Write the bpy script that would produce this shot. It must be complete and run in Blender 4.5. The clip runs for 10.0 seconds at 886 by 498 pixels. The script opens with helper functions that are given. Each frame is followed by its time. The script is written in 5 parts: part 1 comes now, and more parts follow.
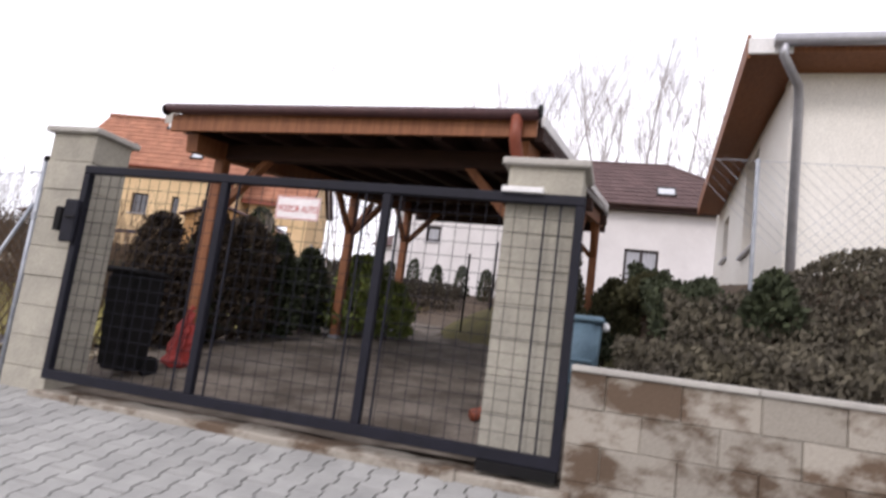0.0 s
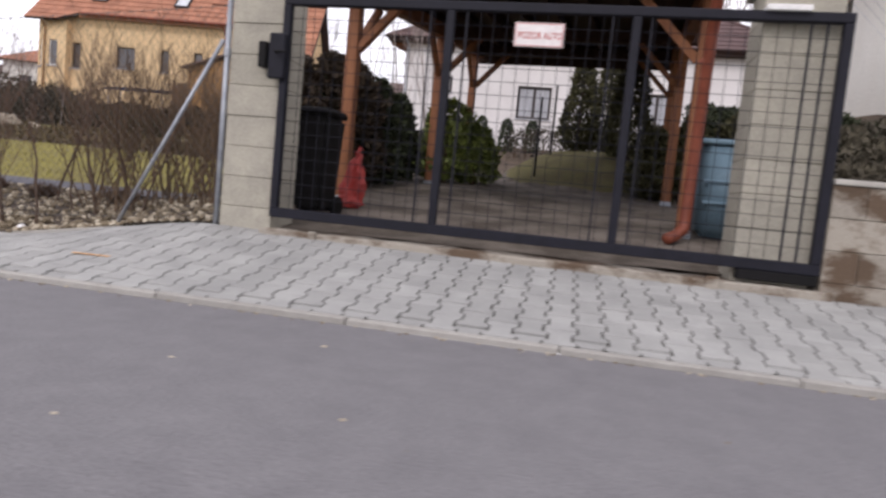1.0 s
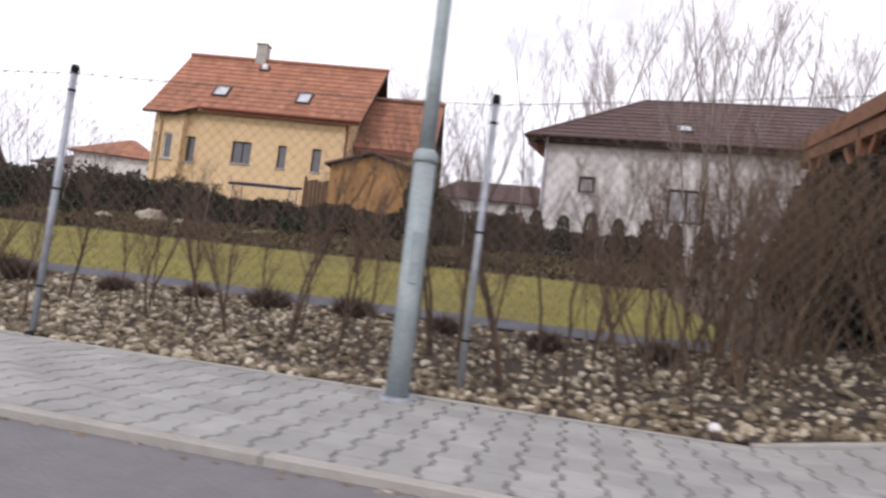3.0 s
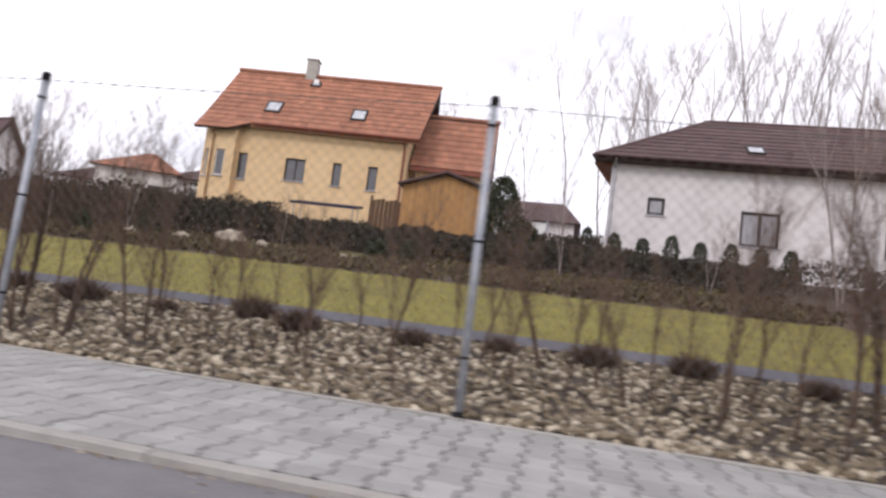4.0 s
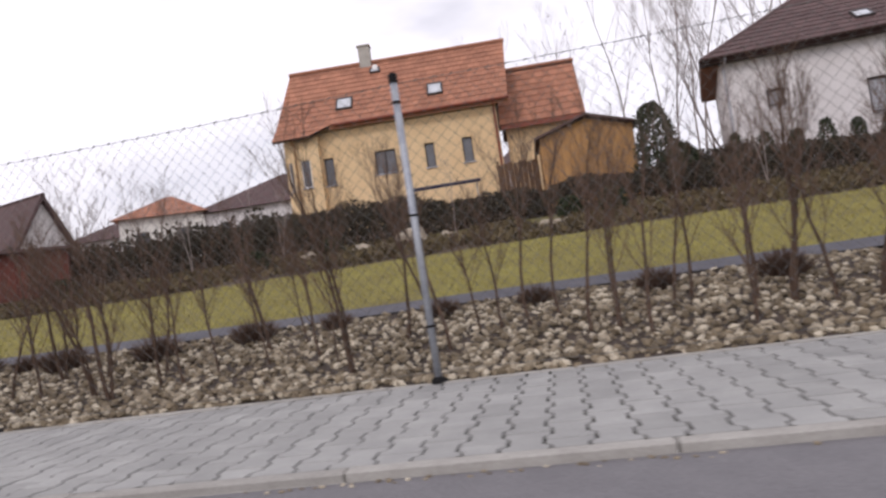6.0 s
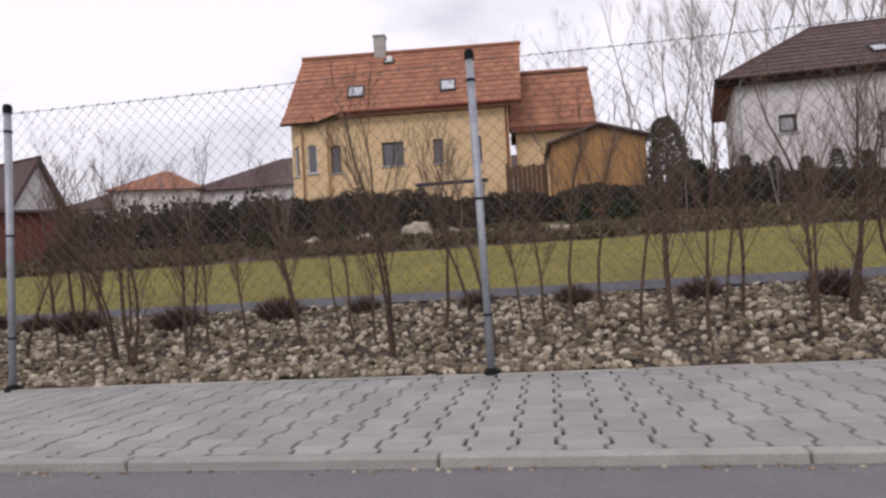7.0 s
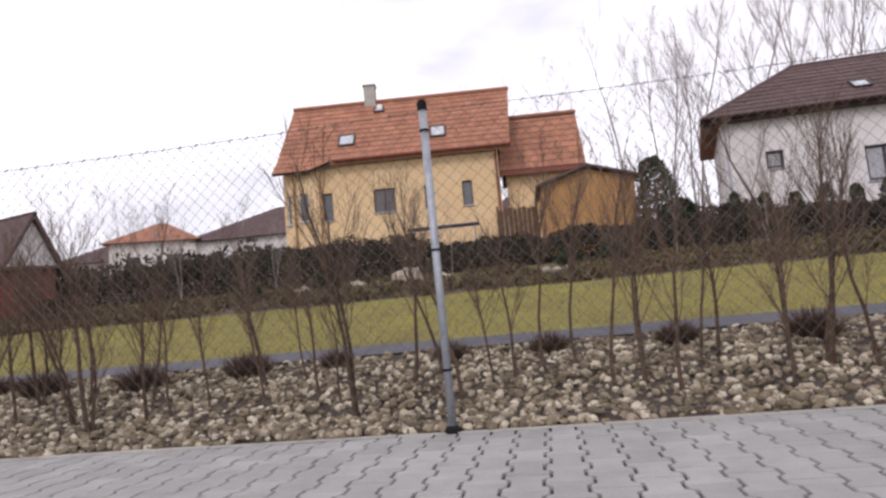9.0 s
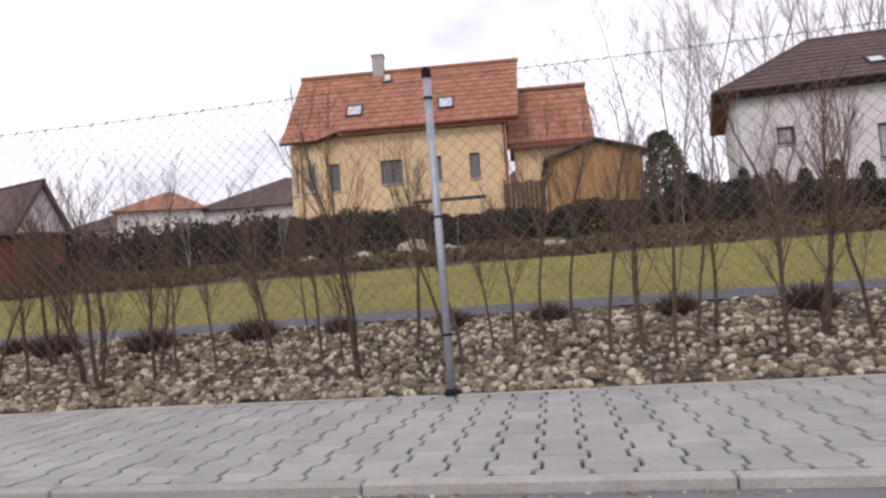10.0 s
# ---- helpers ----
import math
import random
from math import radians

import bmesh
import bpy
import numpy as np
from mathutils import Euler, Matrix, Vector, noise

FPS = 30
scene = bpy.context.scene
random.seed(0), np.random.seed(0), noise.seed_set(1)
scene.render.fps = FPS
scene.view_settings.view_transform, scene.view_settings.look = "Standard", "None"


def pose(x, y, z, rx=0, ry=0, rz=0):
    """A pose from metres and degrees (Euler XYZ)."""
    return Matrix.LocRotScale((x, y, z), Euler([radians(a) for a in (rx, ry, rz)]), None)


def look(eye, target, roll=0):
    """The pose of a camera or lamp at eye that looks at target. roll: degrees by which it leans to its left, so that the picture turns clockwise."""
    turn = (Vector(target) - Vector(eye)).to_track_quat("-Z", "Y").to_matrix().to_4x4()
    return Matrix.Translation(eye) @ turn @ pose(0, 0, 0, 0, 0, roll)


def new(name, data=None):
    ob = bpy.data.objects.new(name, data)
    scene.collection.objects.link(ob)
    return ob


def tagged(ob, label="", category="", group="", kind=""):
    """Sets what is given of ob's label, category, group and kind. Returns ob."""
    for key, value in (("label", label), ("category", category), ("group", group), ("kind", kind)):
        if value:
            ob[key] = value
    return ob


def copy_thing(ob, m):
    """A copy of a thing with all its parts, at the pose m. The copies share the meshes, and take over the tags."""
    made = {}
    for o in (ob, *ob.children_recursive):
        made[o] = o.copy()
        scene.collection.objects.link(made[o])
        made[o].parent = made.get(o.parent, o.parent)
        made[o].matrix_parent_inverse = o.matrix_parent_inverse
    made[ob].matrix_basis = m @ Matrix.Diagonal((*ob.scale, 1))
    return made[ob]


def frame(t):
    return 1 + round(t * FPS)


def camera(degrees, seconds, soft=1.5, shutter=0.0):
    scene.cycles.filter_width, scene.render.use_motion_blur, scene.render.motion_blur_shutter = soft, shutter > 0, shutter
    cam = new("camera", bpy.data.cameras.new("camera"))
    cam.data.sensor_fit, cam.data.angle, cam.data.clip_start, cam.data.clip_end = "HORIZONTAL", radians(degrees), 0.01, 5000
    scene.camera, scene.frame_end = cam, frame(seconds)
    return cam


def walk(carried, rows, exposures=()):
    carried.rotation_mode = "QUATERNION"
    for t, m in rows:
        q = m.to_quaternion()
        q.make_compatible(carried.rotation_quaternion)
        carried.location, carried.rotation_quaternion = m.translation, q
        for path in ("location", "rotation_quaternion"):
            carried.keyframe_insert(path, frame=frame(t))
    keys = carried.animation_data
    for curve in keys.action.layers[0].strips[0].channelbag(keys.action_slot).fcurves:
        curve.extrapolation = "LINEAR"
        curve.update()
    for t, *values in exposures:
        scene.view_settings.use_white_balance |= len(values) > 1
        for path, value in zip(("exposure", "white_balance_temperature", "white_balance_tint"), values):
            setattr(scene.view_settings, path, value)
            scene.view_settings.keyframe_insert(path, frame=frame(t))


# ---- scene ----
cam = camera(70.0, 10.0, soft=2.6, shutter=0.3)
# seconds, place, yaw, pitch, roll
PATH = [
    (0, 15.672, -3.738, 1.006, 13.70, 8.01, -7.44),
    (0.2, 15.367, -3.859, 0.922, 12.88, 4.85, -6.97),
    (0.5, 14.822, -4.078, 0.820, 11.57, -1.48, -6.22),
    (1, 13.954, -4.238, 0.608, 10.88, -4.57, -5.55),
    (1.5, 12.756, -4.029, 0.541, 11.78, -2.23, -3.79),
    (2, 11.344, -3.647, 0.552, 11.67, 1.45, -4.88),
    (2.5, 10.182, -3.404, 0.546, 11.70, 3.57, -7.25),
    (2.7, 9.639, -3.332, 0.571, 11.83, 3.55, -6.45),
    (3.8, 6.839, -3.130, 0.521, 11.05, 5.05, -8.08),
    (4, 6.205, -3.199, 0.554, 11.08, 5.15, -7.15),
    (4.5, 4.707, -3.172, 0.526, 10.15, 4.21, -8.14),
    (5, 3.213, -3.402, 0.586, 10.71, 0.51, -5.65),
    (5.2, 2.612, -3.369, 0.536, 10.33, -0.91, -5.54),
    (5.5, 1.858, -3.295, 0.525, 10.58, -3.97, 1.42),
    (5.7, 1.329, -3.320, 0.574, 10.44, 0.78, 8.52),
    (6.8, 0.305, -3.229, 0.497, 9.31, 3.23, 5.67),
    (7, 0.347, -3.236, 0.526, 9.40, 2.31, 3.47),
    (7.5, 0.438, -3.244, 0.593, 9.63, 3.62, 5.33),
    (8, 0.480, -3.106, 0.617, 9.22, 3.53, 4.94),
    (8.5, 0.500, -3.124, 0.589, 9.56, 4.66, 5.92),
    (9, 0.550, -3.119, 0.562, 9.44, 6.23, 5.07),
    (9.5, 0.579, -3.079, 0.568, 9.53, 4.52, 4.29),
    (10, 0.581, -3.161, 0.524, 9.99, 3.85, 4.18),
]
# seconds, stops, kelvin, tint
LIGHT = [(0.0, 0.25, 6300, 18), (0.5, 0.33, 6300, 18), (1.0, 0.1, 6300, 18), (1.5, 0.1, 6300, 18), (2.0, -0.12, 6300, 18), (2.5, -0.03, 6300, 18), (4.0, 0.0, 6300, 18), (5.0, 0.0, 6300, 18), (5.5, -0.06, 6300, 19), (6.8, -0.42, 6300, 19), (7.0, -0.38, 6300, 19), (7.5, -0.16, 6300, 19), (8.0, -0.12, 6300, 19), (10.0, -0.12, 6300, 19)]
walk(cam, [(t, pose(x, y, z, 90 + pitch, roll, yaw)) for t, x, y, z, yaw, pitch, roll in PATH], LIGHT)

# ---- light ----
world = bpy.data.worlds.new("overcast_sky")
scene.world = world
world.use_nodes = True
SUN_EL, SUN_AZ = radians(38), radians(205)


def build_sky():
    nt = world.node_tree
    nt.nodes.clear()
    out = nt.nodes.new("ShaderNodeOutputWorld")
    bg = nt.nodes.new("ShaderNodeBackground")
    sky = nt.nodes.new("ShaderNodeTexSky")
    sky.sky_type, sky.sun_disc, sky.sun_elevation, sky.sun_rotation = "NISHITA", False, SUN_EL, SUN_AZ
    co = nt.nodes.new("ShaderNodeTexCoord")
    mp = nt.nodes.new("ShaderNodeMapping")
    mp.inputs["Scale"].default_value = (1.2, 1.2, 3.0)
    nz = nt.nodes.new("ShaderNodeTexNoise")
    nz.inputs["Scale"].default_value, nz.inputs["Detail"].default_value = 2.2, 5
    ramp = nt.nodes.new("ShaderNodeValToRGB")
    ramp.color_ramp.elements[0].position, ramp.color_ramp.elements[0].color = 0.30, (9.0, 9.1, 9.5, 1)
    ramp.color_ramp.elements[1].position, ramp.color_ramp.elements[1].color = 0.5, (14.0, 13.9, 14.0, 1)
    mix = nt.nodes.new("ShaderNodeMixRGB")
    mix.inputs[0].default_value = 0.9
    for a, b in ((co.outputs["Generated"], mp.inputs[0]), (mp.outputs[0], nz.inputs["Vector"]), (nz.outputs["Fac"], ramp.inputs[0]),
                 (sky.outputs[0], mix.inputs[1]), (ramp.outputs[0], mix.inputs[2]), (mix.outputs[0], bg.inputs[0]), (bg.outputs[0], out.inputs[0])):
        nt.links.new(a, b)
    bg.inputs[1].default_value = 0.1


build_sky()
sun = new("sun", bpy.data.lights.new("sun", "SUN"))
sun.data.energy, sun.data.angle, sun.data.color = 1.0, radians(14), (1.0, 0.95, 0.88)
sun.matrix_world = look((-30 * math.sin(SUN_AZ) * -1, 40 * math.cos(SUN_AZ), 30), (0, 0, 0))


# ---- materials ----
def mat(name, a, b=None, rough=0.8, scale=6.0, fine=90.0, bump=0.15, depth=0.01, metal=0.0, island=0.0, random_ob=0.0, stretch=(1, 1, 1), third=None, spec=0.3, edge=(0.33, 0.67)):
    """Two base colours mixed by noise at a coarse and a fine scale, with fine relief."""
    m = bpy.data.materials.new(name)
    m.use_nodes = True
    nt = m.node_tree
    N, L = nt.nodes.new, nt.links.new
    bs = nt.nodes["Principled BSDF"]
    bs.inputs["Roughness"].default_value, bs.inputs["Metallic"].default_value = rough, metal
    bs.inputs["Specular IOR Level"].default_value = spec
    b = b or tuple(c * 0.7 for c in a)
    co = N("ShaderNodeNewGeometry")
    mp = N("ShaderNodeMapping")
    mp.inputs["Scale"].default_value = stretch
    L(co.outputs["Position"], mp.inputs[0])
    n1, n2 = N("ShaderNodeTexNoise"), N("ShaderNodeTexNoise")
    n1.inputs["Scale"].default_value, n1.inputs["Detail"].default_value, n1.inputs["Roughness"].default_value = scale, 6, 0.65
    n2.inputs["Scale"].default_value, n2.inputs["Detail"].default_value = fine, 3
    for n in (n1, n2):
        L(mp.outputs[0], n.inputs["Vector"])
    ramp = N("ShaderNodeValToRGB")
    ramp.color_ramp.elements[0].position, ramp.color_ramp.elements[1].position = edge
    L(n1.outputs["Fac"], ramp.inputs[0])
    mix = N("ShaderNodeMixRGB")
    mix.inputs[1].default_value, mix.inputs[2].default_value = (*a, 1), (*b, 1)
    L(ramp.outputs[0], mix.inputs[0])
    hsv = N("ShaderNodeHueSaturation")
    L(mix.outputs[0], hsv.inputs["Color"])
    val = N("ShaderNodeMath")
    val.operation, val.inputs[1].default_value, val.inputs[2].default_value = "MULTIPLY_ADD", 0.5, 0.75
    L(n2.outputs["Fac"], val.inputs[0])
    last = val
    for amount, kind in ((island, "ShaderNodeNewGeometry"), (random_ob, "ShaderNodeObjectInfo")):
        if amount:
            src = N(kind)
            add = N("ShaderNodeMath")
            add.operation, add.inputs[1].default_value = "MULTIPLY_ADD", amount
            L(src.outputs["Random Per Island" if kind.endswith("Geometry") else "Random"], add.inputs[0])
            L(last.outputs[0], add.inputs[2])
            sub = N("ShaderNodeMath")
            sub.operation, sub.inputs[1].default_value = "SUBTRACT", amount / 2
            L(add.outputs[0], sub.inputs[0])
            last = sub
            if third:
                mx = N("ShaderNodeMixRGB")
                rr = N("ShaderNodeValToRGB")
                rr.color_ramp.elements[0].position, rr.color_ramp.elements[1].position = 0.5, 1.0
                L(src.outputs["Random Per Island" if kind.endswith("Geometry") else "Random"], rr.inputs[0])
                L(rr.outputs[0], mx.inputs[0])
                L(mix.outputs[0], mx.inputs[1])
                mx.inputs[2].default_value = (*third, 1)
                L(mx.outputs[0], hsv.inputs["Color"])
    L(last.outputs[0], hsv.inputs["Value"])
    L(hsv.outputs[0], bs.inputs["Base Color"])
    if bump:
        bp = N("ShaderNodeBump")
        bp.inputs["Strength"].default_value, bp.inputs["Distance"].default_value = bump, depth
        L(n2.outputs["Fac"], bp.inputs["Height"])
        L(bp.outputs[0], bs.inputs["Normal"])
    return m


ASPHALT = mat("asphalt", (0.190, 0.183, 0.188), (0.158, 0.152, 0.158), 0.85, 7.0, 70, 0.8, 0.01, edge=(0.3, 0.7))
PAVER = mat("grey_concrete_paver", (0.355, 0.352, 0.335), (0.275, 0.273, 0.262), 0.9, 3, 150, 0.3, 0.003, random_ob=0.2)
PAVER_REST = mat("grey_concrete_pavers", (0.355, 0.352, 0.335), (0.275, 0.273, 0.262), 0.9, 3, 150, 0.3, 0.003, island=0.2)
JOINT = mat("joint_sand", (0.085, 0.08, 0.07), (0.05, 0.047, 0.042), 0.95, 12, 120, 0.4)
KERB = mat("pale_kerb_concrete", (0.375, 0.36, 0.33), (0.29, 0.275, 0.25), 0.9, 5, 110, 0.3, random_ob=0.14)
BLOCK = mat("split_concrete_block", (0.40, 0.375, 0.31), (0.31, 0.29, 0.245), 0.92, 5, 60, 0.5, 0.008, random_ob=0.16)
BLOCK_DAMP = mat("damp_concrete_block", (0.31, 0.28, 0.235), (0.105, 0.072, 0.048), 0.8, 1.7, 60, 0.4, 0.008, random_ob=0.3, stretch=(1, 1, 1.7), edge=(0.47, 0.57))
CAP = mat("pale_cap_slab", (0.46, 0.44, 0.40), (0.36, 0.34, 0.31), 0.9, 5, 80, 0.3)
STEEL = mat("galvanised_steel", (0.42, 0.44, 0.47), (0.28, 0.30, 0.34), 0.5, 9, 60, 0.1, 0.002, metal=0.45)
LAMPPAINT = mat("worn_grey_green_paint", (0.36, 0.41, 0.41), (0.27, 0.32, 0.34), 0.55, 6, 50, 0.15, 0.003, metal=0.25)
GATE = mat("dark_blue_grey_gate_paint", (0.014, 0.014, 0.022), (0.010, 0.010, 0.015), 0.6, 8, 70, 0.1, 0.002, spec=0.2)
WIRE = mat("fence_wire", (0.15, 0.145, 0.138), (0.10, 0.096, 0.092), 0.6, 8, 60, 0)
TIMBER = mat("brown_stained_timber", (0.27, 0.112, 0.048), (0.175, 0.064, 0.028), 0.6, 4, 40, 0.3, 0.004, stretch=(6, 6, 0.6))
# dark stain, deepened towards black with the shade under roofs
TIMBER_DARK = mat("dark_stained_shaded_boards", (0.05, 0.022, 0.015), (0.03, 0.014, 0.011), 0.7, 4, 40, 0.3, 0.004, stretch=(0.6, 6, 6))
COPPER = mat("red_brown_gutter", (0.27, 0.08, 0.045), (0.19, 0.052, 0.032), 0.42, 7, 40, 0.05)
SOIL = mat("brown_soil", (0.075, 0.055, 0.042), (0.045, 0.034, 0.027), 0.95, 5, 60, 0.8, 0.02)
MULCH = mat("dry_bed_mulch", (0.115, 0.082, 0.055), (0.065, 0.048, 0.036), 0.95, 2.2, 30, 0.9, 0.03)
GROUNDCOVER = mat("dry_groundcover_leaf", (0.135, 0.105, 0.052), (0.07, 0.05, 0.03), 0.9, 1.3, 40, 0, island=0.6)
SCREEN = mat("weathered_brown_boards", (0.15, 0.088, 0.05), (0.095, 0.055, 0.034), 0.85, 3, 40, 0.3, 0.004, stretch=(6, 6, 0.6))
GRAVEL = mat("drive_gravel", (0.19, 0.162, 0.135), (0.085, 0.069, 0.054), 0.95, 2.2, 45, 0.9, 0.02, edge=(0.38, 0.6))
LAWN = mat("winter_lawn", (0.232, 0.205, 0.048), (0.158, 0.13, 0.042), 0.95, 1.1, 60, 0.8, 0.02)
MOUND = mat("rough_brown_grass", (0.15, 0.135, 0.045), (0.095, 0.075, 0.036), 0.95, 2.0, 50, 0.9, 0.03)
GRASS = mat("dry_grass_blade", (0.36, 0.33, 0.10), (0.27, 0.23, 0.08), 0.9, 2, 30, 0, island=0.4)
EDGE_PATH = mat("grey_edge_path", (0.12, 0.117, 0.132), (0.085, 0.083, 0.096), 0.9, 4, 90, 0.5)
STONE = mat("pale_river_stone", (0.27, 0.215, 0.14), (0.145, 0.112, 0.073), 0.85, 9, 60, 0.3, 0.006, random_ob=0.6, third=(0.44, 0.39, 0.30))
STONES = mat("pale_river_stones", (0.27, 0.215, 0.14), (0.145, 0.112, 0.073), 0.85, 9, 60, 0.3, 0.006, island=0.65, third=(0.44, 0.39, 0.30))
BARK = mat("grey_brown_bark", (0.112, 0.070, 0.048), (0.06, 0.040, 0.029), 0.9, 14, 60, 0.4, 0.004)
TWIGBARK = mat("pale_brown_twig_bark", (0.165, 0.105, 0.074), (0.09, 0.059, 0.043), 0.9, 14, 60, 0, island=0.3)
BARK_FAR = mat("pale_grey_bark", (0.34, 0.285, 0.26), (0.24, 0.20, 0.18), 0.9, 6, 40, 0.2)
TWIG = mat("red_brown_twigs", (0.14, 0.088, 0.063), (0.09, 0.06, 0.045), 0.9, 14, 60, 0, island=0.3)
BROWNCON = mat("browned_conifer_leaf", (0.066, 0.046, 0.029), (0.036, 0.027, 0.02), 0.85, 4, 40, 0, island=0.5)
DRYBUSH = mat("dry_bush_twigs", (0.165, 0.108, 0.066), (0.095, 0.065, 0.043), 0.9, 10, 60, 0, island=0.4)
THUJA = mat("dark_conifer_leaf", (0.052, 0.062, 0.030), (0.030, 0.038, 0.021), 0.8, 5, 40, 0, island=0.5)
DRYCON = mat("olive_brown_conifer_leaf", (0.082, 0.078, 0.034), (0.045, 0.044, 0.022), 0.85, 4, 40, 0, island=0.5)
HEDGE = mat("dull_hedge_leaf", (0.056, 0.050, 0.032), (0.046, 0.034, 0.025), 0.85, 1.6, 40, 0, island=0.5)
CREEPER = mat("brown_juniper_leaf", (0.12, 0.105, 0.07), (0.065, 0.056, 0.044), 0.85, 2.5, 40, 0, island=0.6)
LAUREL = mat("yellow_green_leaf", (0.17, 0.20, 0.042), (0.08, 0.105, 0.028), 0.6, 5, 40, 0, island=0.5)
TILE_RED = mat("orange_clay_tile", (0.42, 0.195, 0.122), (0.31, 0.14, 0.09), 0.85, 1.2, 25, 0.2, 0.01, island=0.3)
TILE_DARK = mat("dark_brown_tile", (0.125, 0.078, 0.075), (0.09, 0.056, 0.055), 0.75, 1.2, 25, 0.2, 0.01, island=0.25)
OCHRE = mat("ochre_plaster", (0.77, 0.57, 0.335), (0.69, 0.49, 0.275), 0.92, 0.9, 45, 0.25)
TAN = mat("orange_tan_boards", (0.47, 0.265, 0.11), (0.37, 0.20, 0.08), 0.9, 1.5, 25, 0.2, stretch=(6, 6, 0.7))
WHITE = mat("white_plaster", (0.74, 0.71, 0.70), (0.64, 0.61, 0.60), 0.92, 0.8, 50, 0.2)
CREAM = mat("cream_plaster", (0.82, 0.795, 0.74), (0.76, 0.73, 0.67), 0.92, 0.8, 50, 0.2)
REDWALL = mat("red_brown_boards", (0.16, 0.055, 0.04), (0.10, 0.037, 0.03), 0.85, 2, 25, 0.3, stretch=(8, 8, 0.6))
FRAME = mat("dark_window_frame", (0.055, 0.045, 0.045), (0.04, 0.033, 0.033), 0.5, 5, 40, 0)
FRAME_TAN = mat("tan_window_frame", (0.40, 0.24, 0.11), (0.30, 0.17, 0.08), 0.6, 5, 40, 0)
GLASS = mat("dark_window_glass", (0.10, 0.10, 0.11), (0.07, 0.07, 0.08), 0.08, 1.5, 4, 0, spec=0.9)
# bungalow panes: the sky's reflection is put into the pale base colour
PALEGLASS = mat("pale_sky_reflection_glass", (0.36, 0.36, 0.38), (0.27, 0.27, 0.29), 0.08, 3.0, 8, 0, spec=0.9, stretch=(4, 4, 0.5))
# roof panes: bright sky reflection painted as a pale base colour
SKYGLASS = mat("skylight_glass", (0.55, 0.57, 0.60), (0.48, 0.50, 0.54), 0.06, 1.5, 4, 0, spec=1.0)
DARKGUT = mat("dark_brown_gutter", (0.085, 0.04, 0.04), (0.06, 0.03, 0.032), 0.45, 6, 40, 0.05)
ZINC = mat("zinc_gutter", (0.48, 0.48, 0.50), (0.38, 0.38, 0.41), 0.4, 5, 40, 0, metal=0.5)
BLACK = mat("black_plastic", (0.010, 0.009, 0.010), (0.007, 0.007, 0.007), 0.65, 5, 60, 0.05, spec=0.15)
REDP = mat("red_plastic", (0.40, 0.055, 0.045), (0.26, 0.035, 0.03), 0.5, 6, 60, 0.05)
BLUEP = mat("faded_blue_plastic", (0.17, 0.26, 0.32), (0.12, 0.19, 0.245), 0.5, 4, 60, 0.05)
BLUEF = mat("dark_blue_fabric", (0.028, 0.03, 0.065), (0.02, 0.02, 0.045), 0.8, 4, 60, 0.1)
SIGNW = mat("white_sign_board", (0.78, 0.74, 0.73), (0.72, 0.67, 0.66), 0.5, 5, 60, 0)
SIGNR = mat("red_sign_lettering", (0.50, 0.06, 0.055), (0.42, 0.05, 0.045), 0.5, 8, 60, 0)
WHITEP = mat("white_painted_metal", (0.78, 0.77, 0.76), (0.70, 0.69, 0.68), 0.5, 5, 60, 0)
ORANGE = mat("orange_mark", (0.75, 0.42, 0.17), (0.62, 0.33, 0.13), 0.7, 20, 80, 0)
ROCK = mat("pale_boulder", (0.42, 0.36, 0.28), (0.29, 0.25, 0.19), 0.9, 4, 30, 0.6, 0.02)


# ---- mesh helpers ----
def link(name, data, parent=None, label=""):
    ob = new(name, data)
    if parent is not None:
        ob.parent = parent
    return tagged(ob, label)


def part(name, bm, material, parent, label="", smooth=False):
    me = bpy.data.meshes.new(name)
    bmesh.ops.recalc_face_normals(bm, faces=bm.faces)
    bm.to_mesh(me)
    bm.free()
    me.materials.append(material)
    if smooth:
        me.polygons.foreach_set("use_smooth", [True] * len(me.polygons))
    return link(name, me, parent, label)


def pydata(name, verts, faces, material, parent=None, label="", smooth=False):
    me = bpy.data.meshes.new(name)
    me.from_pydata([tuple(v) for v in verts], [], faces)
    me.materials.append(material)
    if smooth:
        me.polygons.foreach_set("use_smooth", [True] * len(me.polygons))
    return link(name, me, parent, label)


def thing(name, m, label, category, group="", kind=""):
    ob = new(name)
    ob.empty_display_size = 0.2
    ob.matrix_world = m
    return tagged(ob, label, category, group, kind)


def bx(bm, x0, x1, y0, y1, z0, z1, bevel=0.0, turn=None):
    r = bmesh.ops.create_cube(bm, size=1)
    for v in r["verts"]:
        v.co = Vector(((x0 + x1) / 2 + v.co.x * (x1 - x0), (y0 + y1) / 2 + v.co.y * (y1 - y0), (z0 + z1) / 2 + v.co.z * (z1 - z0)))
    if turn:
        bmesh.ops.transform(bm, matrix=turn, verts=r["verts"])
    if bevel:
        es = {e for v in r["verts"] for e in v.link_edges}
        bmesh.ops.bevel(bm, geom=list(es), offset=bevel, segments=1, affect="EDGES", profile=0.5)
    return bm


def box(x0, x1, y0, y1, z0, z1, bevel=0.0):
    return bx(bmesh.new(), x0, x1, y0, y1, z0, z1, bevel)


